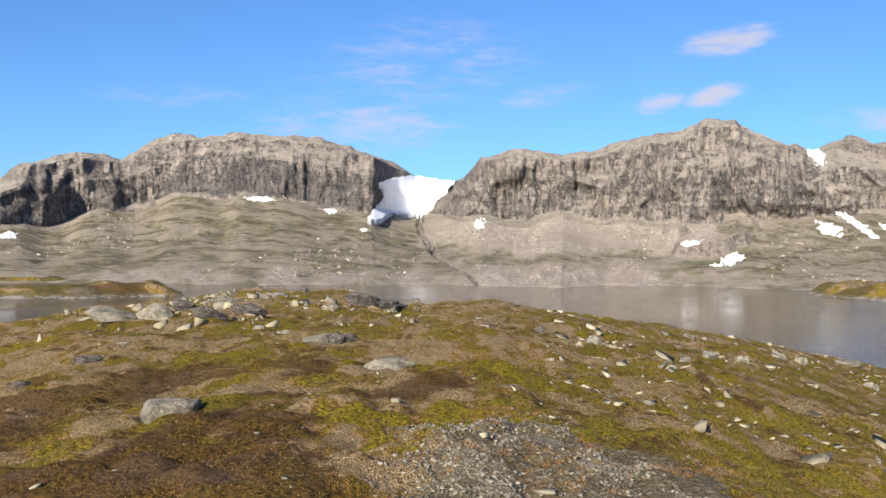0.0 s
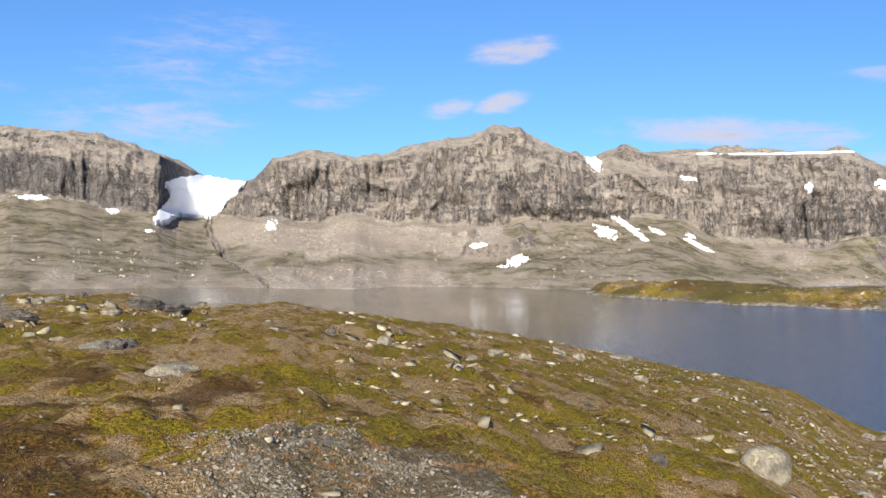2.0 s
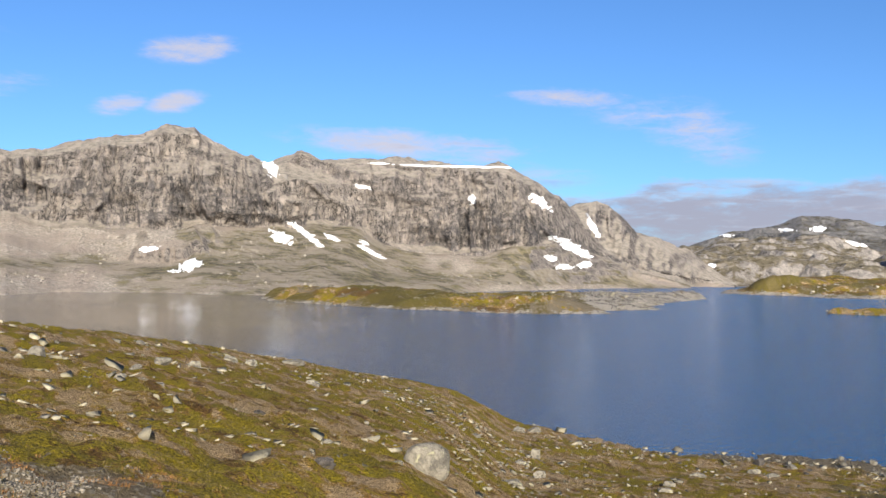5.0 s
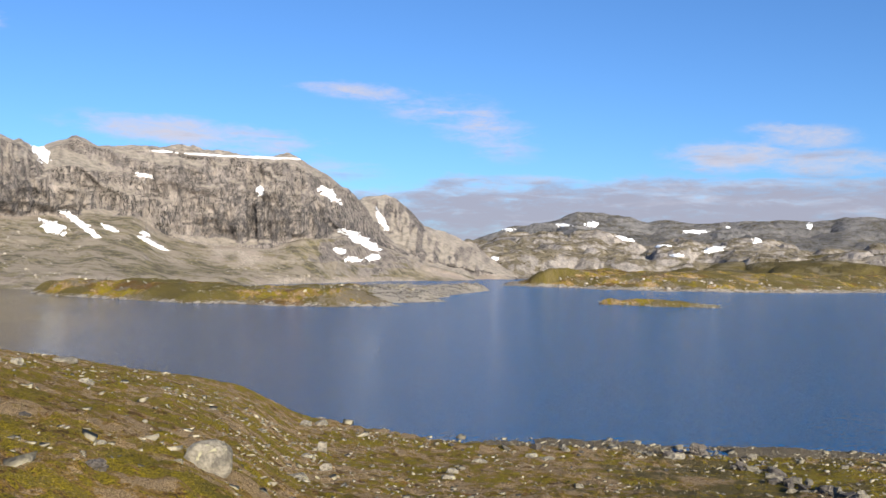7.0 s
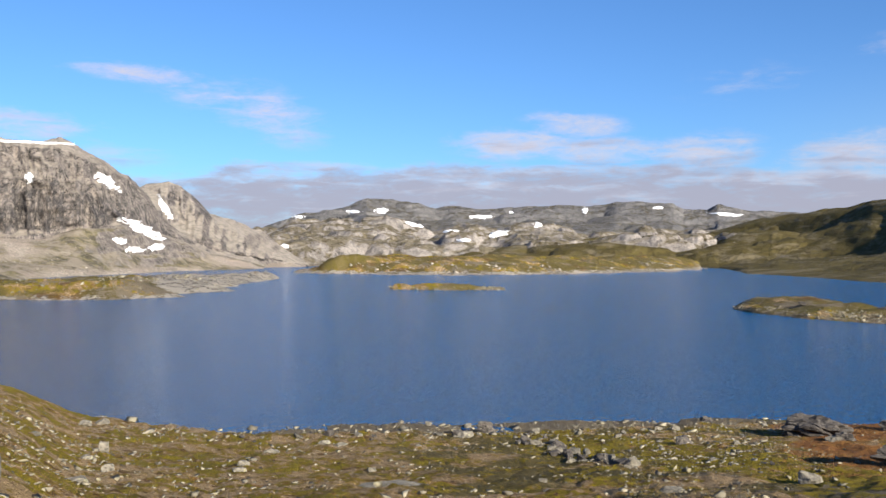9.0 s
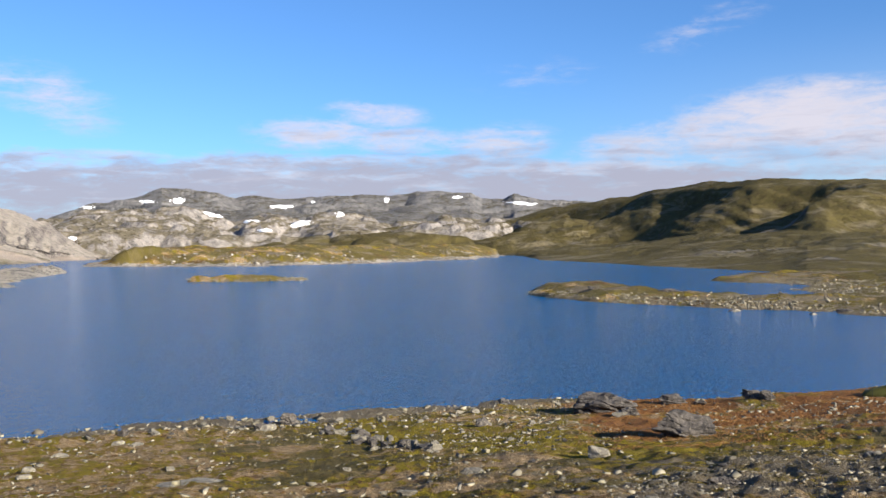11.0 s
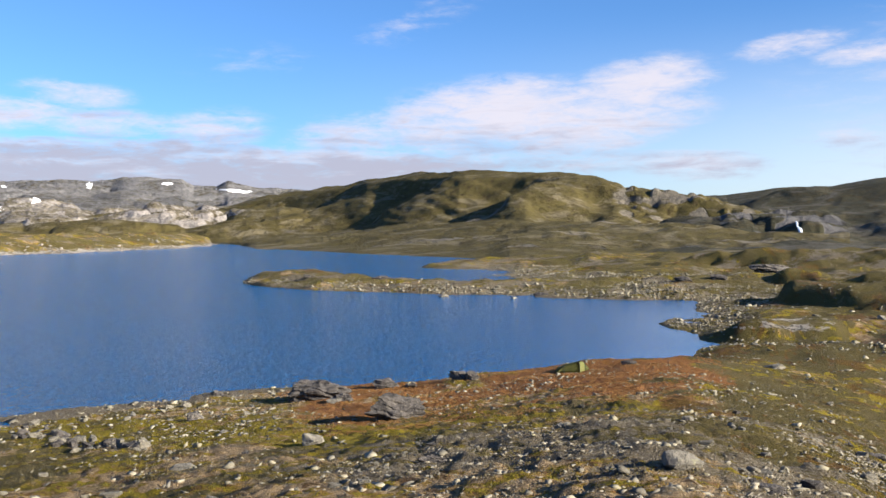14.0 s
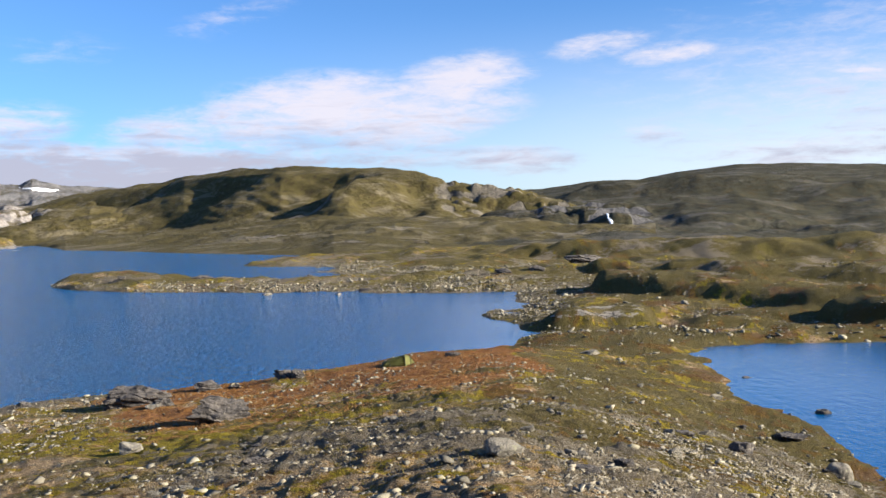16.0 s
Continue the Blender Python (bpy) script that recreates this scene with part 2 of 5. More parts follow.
    n.surface(colour, 0.95, n.bump(relief, 1.0, 0.26), 0.12)
    return m


def fell_rock(name, grass=0.5, light=(0.42, 0.38, 0.32), dark=(0.15, 0.145, 0.145), size=1.0, green=((0.085, 0.09, 0.02), (0.19, 0.165, 0.06)), flat=0.80):
    """Weathered fell: bare rock where steep, thin turf where gentle."""
    m, n = material(name)
    p = place(n)
    s = 1.0 / size
    streak = n.noise(n.stretch(p, 1, 1, 0.16), 0.24 * s, 7, 0.72, 0.3)
    thin = n.noise(n.stretch(p, 1, 1, 0.2), 0.9 * s, 5, 0.75, 0.2)
    blot = n.noise(p, 0.022 * s, 5, 0.62, 0.5)
    bed = n.noise(n.stretch(p, 0.25, 0.25, 1.6), 0.10 * s, 5, 0.65, 0.6)
    fine = n.noise(p, 0.6 * s, 6, 0.75)
    dark_mix = n.math("ADD", n.math("MULTIPLY", streak, 0.55), n.math("ADD", n.math("MULTIPLY", blot, 0.3), n.math("MULTIPLY", thin, 0.4)))
    # the rock turns darker where it is steeper
    dark_mix = n.math("ADD", dark_mix, n.math("MULTIPLY", n.math("SUBTRACT", 0.5, steepness(n)), 0.22))
    rock = n.mix(n.step(dark_mix, 0.47, 0.78), light, dark)
    rock = n.mix(n.step(bed, 0.48, 0.66, 0.0, 0.6), rock, n.mix(0.5, dark, light))
    rock = n.mix(n.step(fine, 0.35, 0.75, 0.0, 0.55), rock, dark)
    crack = n.math("ABSOLUTE", n.math("SUBTRACT", n.noise(n.stretch(p, 1, 1, 0.22), 0.11 * s, 6, 0.68, 0.8), 0.5))
    crack = n.math("MULTIPLY", n.step(crack, 0.030, 0.008), n.step(blot, 0.38, 0.62))
    rock = n.mix(n.math("MULTIPLY", crack, n.step(steepness(n), 0.8, 0.55)), rock, tuple(c * 0.35 for c in dark))
    rock = n.mix(n.step(n.noise(p, 0.045 * s, 6, 0.7, 0.4), 0.54, 0.68, 0.0, 0.7), rock, light)
    turf = n.mix(n.noise(p, 0.09 * s, 5, 0.65), *green)
    turf = n.mix(n.step(n.noise(p, 0.22 * s, 6, 0.75), 0.50, 0.62), turf, (0.062, 0.046, 0.02))
    turf = n.mix(n.step(n.noise(n.stretch(p, 1, 1, 3), 0.035 * s, 7, 0.75, 0.6), 0.50, 0.62, 0.0, 0.85), turf, n.mix(0.45, green[1], light))
    slope = n.math("ADD", steepness(n), n.math("MULTIPLY", n.math("SUBTRACT", n.noise(p, 0.05 * s, 6, 0.68, 0.3), 0.5), 0.9))
    slope = n.math("SUBTRACT", slope, n.math("MULTIPLY", n.attribute("crag"), 0.65))
    cover = n.step(slope, flat, flat + 0.14, 0.0, 1.0)
    cover = n.math("MULTIPLY", cover, n.step(n.noise(p, 0.16 * s, 5, 0.7), 0.62 - 0.4 * grass, 0.78 - 0.4 * grass))
    colour = n.mix(cover, rock, turf)
    relief = n.math("ADD", n.math("MULTIPLY", n.math("MULTIPLY", streak, 1.3), n.math("SUBTRACT", 1.0, cover)), n.math("MULTIPLY", fine, 0.5))
    relief = n.math("SUBTRACT", relief, n.math("MULTIPLY", crack, 0.5))
    n.surface(colour, 0.95, n.bump(relief, 0.85, 2.4 * size), 0.12)
    return m


def cliff_stone():
    """Jointed grey gneiss, darker low on its walls and in the west, bleached on its brows, above beige scree and thin
    turf.
    """
    m, n = material("cliff_rock")
    p = place(n)
    steep = steepness(n)
    tall = n.stretch(p, 1, 1, 0.16)
    streak = n.noise(n.stretch(p, 1, 1, 0.28), 0.26, 8, 0.8, 0.5)
    broad = n.noise(p, 0.028, 6, 0.68, 0.6)
    mottle = n.noise(p, 0.17, 7, 0.78, 0.3)
    fine = n.noise(p, 0.8, 5, 0.78)
    grey = n.mix(n.step(n.math("ADD", n.math("MULTIPLY", streak, 0.6), n.math("MULTIPLY", mottle, 0.4)), 0.40, 0.60), (0.40, 0.342, 0.30), (0.155, 0.138, 0.132))
    grey = n.mix(n.step(broad, 0.46, 0.64, 0.0, 0.5), grey, (0.44, 0.38, 0.325))
    dark_mix = n.math("ADD", n.attribute("dark_zone"), n.math("ADD", n.math("MULTIPLY", n.math("SUBTRACT", streak, 0.5), 1.5), n.math("MULTIPLY", n.math("SUBTRACT", mottle, 0.5), 2.6)))
    grey = n.mix(n.step(dark_mix, 0.34, 0.72, 0.0, 0.86), grey, n.mix(n.step(fine, 0.3, 0.7), (0.098, 0.09, 0.093), (0.19, 0.17, 0.163)))
    joint = n.step(n.math("ABSOLUTE", n.math("SUBTRACT", n.noise(tall, 0.13, 6, 0.7, 0.9), 0.5)), 0.020, 0.004)
    cleft = n.step(n.math("ABSOLUTE", n.math("SUBTRACT", n.noise(n.stretch(p, 1, 1, 0.2), 0.36, 4, 0.7, 0.6), 0.5)), 0.026, 0.006)
    bed = n.step(n.math("ABSOLUTE", n.math("SUBTRACT", n.noise(n.stretch(p, 0.3, 0.3, 1.5), 0.11, 5, 0.65, 0.7), 0.5)), 0.016, 0.004)
    split = n.math("MAXIMUM", joint, n.math("MAXIMUM", n.math("MULTIPLY", cleft, 0.4), n.math("MULTIPLY", bed, 0.75)))
    split = n.math("MULTIPLY", split, n.step(steep, 0.85, 0.6))
    grey = n.mix(n.math("MULTIPLY", split, n.step(broad, 0.3, 0.55, 0.45, 1.0)), grey, (0.042, 0.041, 0.043))
    bleached = n.mix(n.step(mottle, 0.40, 0.62), (0.47, 0.412, 0.345), (0.235, 0.205, 0.175))
    brow = n.math("ADD", steep, n.math("MULTIPLY", n.math("SUBTRACT", mottle, 0.5), 1.3))
    rock = n.mix(n.step(brow, 0.68, 0.92), grey, bleached)
    # scree and thin turf on the slopes
    cell = n.cells(p, 1.1, out="Color")
    loose = n.mix(n.step(n.noise(cell, 2.5, 1), 0.3, 0.7), (0.24, 0.205, 0.172), (0.47, 0.405, 0.335))
    loose = n.mix(n.step(broad, 0.42, 0.6, 0.0, 0.75), loose, (0.29, 0.235, 0.195))
    turf = n.mix(n.step(n.noise(p, 0.06, 6, 0.7, 0.5), 0.42, 0.58), (0.26, 0.22, 0.17), n.mix(n.step(mottle, 0.40, 0.58), (0.185, 0.157, 0.085), (0.075, 0.066, 0.048)))
    turf = n.mix(n.step(fine, 0.5, 0.75, 0.0, 0.6), turf, (0.30, 0.262, 0.21))
    grassy = n.math("ADD", steep, n.math("MULTIPLY", n.math("SUBTRACT", n.noise(p, 0.05, 6, 0.7, 0.4), 0.5), 0.7))
    cover = n.math("MULTIPLY", n.step(grassy, 0.74, 0.86), n.math("SUBTRACT", 1.0, n.math("MULTIPLY", n.attribute("bare"), 0.85)))
    slide = n.step(n.math("ADD", n.attribute("scree"), n.math("MULTIPLY", n.math("ADD", n.math("SUBTRACT", mottle, 0.5), n.math("SUBTRACT", broad, 0.5)), 1.6)), 0.15, 0.85)
    colour = n.mix(cover, rock, turf)
    colour = n.mix(n.math("MULTIPLY", slide, n.step(steep, 0.5, 0.7)), colour, loose)
    relief = n.math("ADD", n.math("MULTIPLY", n.math("ADD", streak, mottle), n.math("SUBTRACT", 1.1, cover)), n.math("SUBTRACT", n.math("MULTIPLY", fine, 0.5), n.math("MULTIPLY", split, 0.6)))
    n.surface(colour, 0.95, n.bump(relief, 0.9, 2.6), 0.12)
    return m


def boulder_rock(name, light, dark, lichen):
    m, n = material(name)
    p = n.add("ShaderNodeTexCoord").outputs["Object"]
    tone = n.add("ShaderNodeObjectInfo").outputs["Random"]
    blot = n.noise(p, 2.2, 6, 0.7, 0.4)
    fine = n.noise(p, 14, 5, 0.75)
    colour = n.mix(n.step(n.math("ADD", n.math("MULTIPLY", blot, 0.7), n.math("MULTIPLY", fine, 0.4)), 0.42, 0.68), light, dark)
    colour = n.mix(n.step(n.noise(p, 5.5, 4, 0.6, 0.6), 0.6, 0.66), colour, lichen)
    colour = n.mix(n.math("MULTIPLY", tone, 0.35), colour, dark)
    n.surface(colour, 0.93, n.bump(n.math("ADD", blot, n.math("MULTIPLY", fine, 0.6)), 0.9, 0.12), 0.2)
    return m


def snow_surface():
    m, n = material("old_snow")
    p = place(n)
    dirt = n.step(n.noise(n.stretch(p, 1, 1, 2), 0.07, 6, 0.7), 0.5, 0.8)
    colour = n.mix(dirt, (0.86, 0.87, 0.89), (0.66, 0.62, 0.58))
    n.surface(colour, 0.7, n.bump(n.noise(p, 0.35, 5, 0.6), 0.5, 0.6), 0.3)
    return m


def lake_water():
    m, n = material("lake_water")
    p = place(n)
    ruffle = n.noise(p, 0.010, 3, 0.5, 0.6)
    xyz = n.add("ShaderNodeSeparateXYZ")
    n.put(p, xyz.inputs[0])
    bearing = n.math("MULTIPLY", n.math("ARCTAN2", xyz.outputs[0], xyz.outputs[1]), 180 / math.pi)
    breeze = n.math("ADD", n.math("MULTIPLY", n.step(bearing, 18, 50, 0.03, 1.0), n.step(bearing, 100, 74, 0.06, 1.0)), n.math("MULTIPLY", n.math("SUBTRACT", ruffle, 0.5), 0.3), clamp=True)
    waves = n.math("ADD", n.noise(n.stretch(p, 1.0, 1.7, 1.0, 0.6), 0.9, 4, 0.6, 0.3), n.math("MULTIPLY", n.noise(p, 3.4, 3, 0.6), 0.35))
    height = n.math("MULTIPLY", waves, breeze)
    # brown in the west paints the cliffs' reflection into the water's colour
    body_and_reflection = n.mix(n.step(bearing, 16, 50), (0.085, 0.072, 0.055), (0.0003, 0.066, 0.195))
    n.surface(body_and_reflection, 0.10, n.bump(height, 1.0, 0.9), 0.5, IOR=1.333)
    return m


GROUND = fell_ground()
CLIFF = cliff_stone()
FARHILL = fell_rock("far_fell", 0.72, (0.40, 0.355, 0.315), (0.075, 0.071, 0.073), 1.9, ((0.085, 0.072, 0.043), (0.23, 0.192, 0.135)), 0.76)
FARPEAK = fell_rock("far_peak_rock", 0.5, (0.21, 0.198, 0.19), (0.062, 0.063, 0.07), 2.2, ((0.065, 0.06, 0.042), (0.14, 0.122, 0.09)), 0.86)
GREENHILL = fell_rock("green_fell", 1.15, (0.20, 0.172, 0.135), (0.07, 0.062, 0.05), 1.4, ((0.048, 0.041, 0.012), (0.118, 0.092, 0.034)), 0.40)
EASTHILL = fell_rock("east_fell_rock", 1.0, (0.14, 0.13, 0.124), (0.035, 0.037, 0.042), 1.7, ((0.022, 0.024, 0.015), (0.066, 0.058, 0.032)), 0.68)
SNOW = snow_surface()
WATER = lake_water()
PALE = boulder_rock("pale_boulder", (0.31, 0.275, 0.215), (0.095, 0.085, 0.07), (0.34, 0.315, 0.20))
GREY = boulder_rock("grey_boulder", (0.15, 0.13, 0.113), (0.036, 0.032, 0.03), (0.22, 0.195, 0.155))


# ---- the ground sheet ----
# the rim of the near hill: bearing, distance, height of its rim, curve of the slope, width of the bank behind the rim
RIM = [(-60, 40, 7.8, 1.0, 30, -3.5), (-24.7, 34, 8.55, 1.0, 26, -3.5), (-21, 36, 8.95, 1.0, 26, -3.5), (-16.5, 40, 9.1, 1.0, 30, -3.5), (-11.7, 46, 9.45, 1.0, 30, -3.5), (-6.1, 46, 9.35, 1.0, 30, -3.5)]
RIM += [(-2.8, 38, 9.15, 1.0, 30, -3.5), (2.9, 42, 9.25, 1.0, 30, -3.5), (7.3, 42, 8.76, 1.0, 32, -3.5), (12.2, 46, 8.02, 1.05, 34, -3.5), (17, 50, 7.1, 1.1, 34, -3.5), (23, 58, 5.6, 1.2, 30, -3.5), (29.4, 66, 3.55, 1.3, 24, -3.5)]
RIM += [(32.6, 72, 1.95, 1.4, 16, -3.5), (35.8, 71, 0.15, 1.5, 9, -3.5), (40.3, 65.7, 0.0, 1.5, 8, -3.5), (43, 63.4, 0.0, 1.5, 8, -3.5), (60, 63.3, 0.0, 1.5, 8, -3.5), (67, 66, 0.0, 1.5, 8, -3.5), (73, 69, 0.05, 1.5, 8, -3.5), (78, 69, 0.2, 1.5, 8, -3.5)]
RIM += [(84, 66.5, 0.8, 1.5, 8, -3.5), (92, 66, 1.85, 1.5, 9, -3.5), (96, 66.4, 2.2, 1.5, 10, -3.5), (98, 67.5, 2.1, 1.5, 11, -0.9), (99.4, 69, 2.0, 1.5, 13, -0.2), (101.5, 69, 1.7, 1.5, 14, 0.3), (104, 68, 1.4, 1.5, 14, 0.6), (112, 56, 0.9, 1.5, 10, 0.7), (120.5, 42, 0.7, 1.5, 10, 0.6)]
RIM += [(128, 46, 1.2, 1.5, 20, 0.8), (138, 62, 3.2, 1.3, 40, 1.4), (150, 90, 6.0, 1.1, 60, 2.0), (220, 90, 8.0, 1.1, 60, 4.0), (300, 40, 7.8, 1.0, 30, -3.5)]
# low tongues of land and islands: height, then bearing, distance, half width
TONGUES = [
    (1.5, [(74.3, 230, 4), (76.5, 214, 12), (82, 187, 15), (88, 176, 17), (95, 178, 24), (104, 190, 40)]),          # the tongue
    (1.0, [(103.6, 118, 10), (107, 116, 18), (112, 118, 24), (122, 125, 26), (135, 130, 40)]),                        # the east bank
    (2.4, [(90, 330, 24), (96, 300, 60), (105, 280, 90), (118, 270, 110), (135, 270, 120)]),                        # the flats
    (1.9, [(103.8, 99, 5), (105.5, 101, 7), (108.5, 103, 6)]),                                                           # a mound
    (3.5, [(105, 182, 5), (108, 172, 9), (111, 168, 6), (114, 162, 11), (118, 158, 8), (126, 150, 14)]),                            # a knoll
    (2.9, [(105.4, 141, 3), (107, 137, 7), (110, 131, 10), (113, 125, 10), (116, 119, 9), (119, 114, 9), (127, 106, 9)]),
    (2.9, [(118.6, 103, 4), (121, 100, 6), (128, 97, 8)]),                                          # a steep bank beyond the tarn
    (5.6, [(101, 262, 14), (108, 250, 24), (118, 235, 26)]),                                                        # a rise behind it
    (1.2, [(53.8, 322, 3), (56.5, 320, 8), (59.5, 318, 4)]),                                                        # the islet
    (4.4, [(22.6, 345, 10), (25, 325, 20), (28, 310, 26), (32, 295, 30), (35.5, 290, 34), (38.5, 322, 30)]),
    (3.0, [(38, 325, 28), (42, 408, 24), (44.5, 445, 14), (46.3, 468, 5)]),               # the headland
    (10.5, [(50.2, 612, 14), (53.2, 645, 62), (57, 655, 92), (63.5, 775, 95), (69.6, 990, 38)]),                                      # the far point
    (2.7, [(-32, 262, 22), (-24.7, 262, 20), (-20, 263, 19), (-17.6, 264, 12), (-16.6, 274, 4)]),                                                       # the west point
    (1.3, [(-25, 370, 5), (-21, 372, 4)]),                                                                             # a shoal
]
# a tarn lies in the low ground: bearing, distance, half width
TARN = [(110.2, 78.3), (110.8, 80.7), (113, 85), (115.6, 88.5), (120, 90), (127, 92), (127, 34), (120.1, 44.5), (117.9, 50.5), (115.3, 57), (112.2, 63.8), (110.8, 73)]


def from_shore(x, y, outline):
    """Metres from a closed outline; less than nothing inside it."""
    pts = [at(b, r) for b, r in outline]
    best, inside = np.full(x.shape, 1e9), np.zeros(x.shape, bool)
    for (ax, ay), (bx, by) in zip(pts, pts[1:] + pts[:1]):
        dx, dy = bx - ax, by - ay
        s = np.clip(((x - ax) * dx + (y - ay) * dy) / (dx * dx + dy * dy), 0, 1)
        best = np.minimum(best, np.hypot(x - ax - s * dx, y - ay - s * dy))
        cross = (ay > y) != (by > y)
        inside ^= cross & (x < dx * (y - ay) / (dy if abs(dy) > 1e-9 else 1e-9) + ax)
    return np.where(inside, -best, best)


def rim(bearing, column):
    b = np.where(bearing < -60, bearing + 360, bearing)
    rows = np.array(RIM, float)
    fine = np.arange(-60, 300.01, 0.1)
    line = np.interp(fine, rows[:, 0], rows[:, column])
    line = np.convolve(np.pad(line, 12, "edge"), np.hanning(25) / np.hanning(25).sum(), "valid")
    return np.interp(b, fine, line)


def tongue_height(x, y, height, line):
    pts = np.array([(*at(b, r), w) for b, r, w in line])
    best = np.full(x.shape, -9.0)
    for (ax, ay, aw), (bx, by, bw) in zip(pts[:-1], pts[1:]):
        dx, dy = bx - ax, by - ay
        s = np.clip(((x - ax) * dx + (y - ay) * dy) / (dx * dx + dy * dy), 0, 1)
        d = np.hypot(x - ax - s * dx, y - ay - s * dy) / (aw + s * (bw - aw))
        best = np.maximum(best, np.where(d < 1, height * (1 - d ** (3 if height == 2.9 else 2)), -6 * (d - 1)))
    return best


def ground_height(x, y, detail=True):
    x, y = np.asarray(x, float), np.asarray(y, float)
    r = np.hypot(x, y)
    b = np.degrees(np.arctan2(x, y))
    edge, top, curve, bank, floor = (rim(b, c) for c in (1, 2, 3, 4, 5))
    edge = edge * (1 + 0.012 * fbm(x / 9, y / 9, 0, 3, 3) * soft(r / edge, 0.7, 1.0))
    q = np.clip(r / edge, 0, 1)
    z = top + (9.55 - top) * (1 - q) ** curve
    z = z - (top - floor) * soft((r - edge) / bank, 0, 1)
    out = r > 80
    if out.any():
        ox, oy, oz = x[out], y[out], z[out]
        wander = 1.5 * fbm(ox / 24, oy / 24, 0, 4, 5)
        for height, line in TONGUES:
            t = tongue_height(ox, oy, height, line)
            oz = np.maximum(oz, np.where(t > -5, t + wander * (0.2 if height == 2.9 else np.clip(0.25 + height / 8, 0, 1)), -9))
        z[out] = oz
    low = (r > 25) & (r < 130) & (b > 95) & (b < 150)
    if low.any():
        ox, oy = x[low], y[low]
        lip = from_shore(ox, oy, TARN) + 0.8 * fbm(ox / 4, oy / 4, 0, 3, 15)
        z[low] = np.minimum(z[low], np.where(lip < 0, np.maximum(lip * 0.25, -2.0), 0.02 + lip * 0.2 + 2 * np.clip(lip - 4, 0, None)))
    z = 9.5 + (z - 9.5) * soft(r, 1.0, 5.0)           # level underfoot
    # behind the viewer the fell goes on
    behind = soft(np.abs(((b - 215 + 180) % 360) - 180), 88, 60)
    z = z + behind * soft(r, 60, 600) * (12 + 40 * (0.5 + 0.5 * fbm(x / 400, y / 400, 0, 4, 9)))
    z = np.maximum(z, -3.5)
    if detail:
        near = soft(r, 120, 30)
        z = z + near * (0.16 * fbm(x / 4.2, y / 4.2, 0, 3, 11) + 0.07 * fbm(x / 1.1, y / 1.1, 0, 3, 12) + 0.10 * np.abs(fbm(x / 0.45, y / 0.45, 0, 2, 13))) * soft(r, 0.5, 4)
        z = z + soft(r, 60, 100) * soft(z, -0.6, 0.6) * (0.5 * fbm(x / 7, y / 7, 0, 4, 14) + 0.3 * ridged(x / 11, y / 11, 0, 2, 16))
    return z


def mossy(x, y):
    """Where moss and green turf grow: more than nothing inside a patch."""
    r, b = np.hypot(x, y), np.degrees(np.arctan2(x, y))
    m = 0.52 * fbm(x / 0.55, y / 0.7, 0, 5, 101, 0.6) + 0.24 * fbm(x / 3.2, y / 3.2, 0, 3, 102) - 0.005
    m = m + 0.10 * soft(b, -8, 6) * soft(b, 42, 26) * soft(r, 22, 14) + 0.10 * soft(b, 10, 20) * soft(b, 42, 30) - 0.10 * soft(b, -4, -12) * soft(r, 16, 10)
    m = m + 0.5 * soft(np.abs(b - 73), 14, 7) * soft(np.abs(r - 45 + 1.1 * (b - 73)), 9, 4) + 0.06 * soft(np.abs(b - 106), 10, 5) * soft(np.abs(r - 44), 16, 8)
    m = m - 0.16 * soft(b, 52, 64) * soft(r, 40, 32)
    return m + (0.05 - 0.04 * soft(b, 70, 50)) * soft(r, 80, 140) + 0.10 * fbm(x / 26, y / 26, 0, 3, 103) * soft(r, 80, 140)


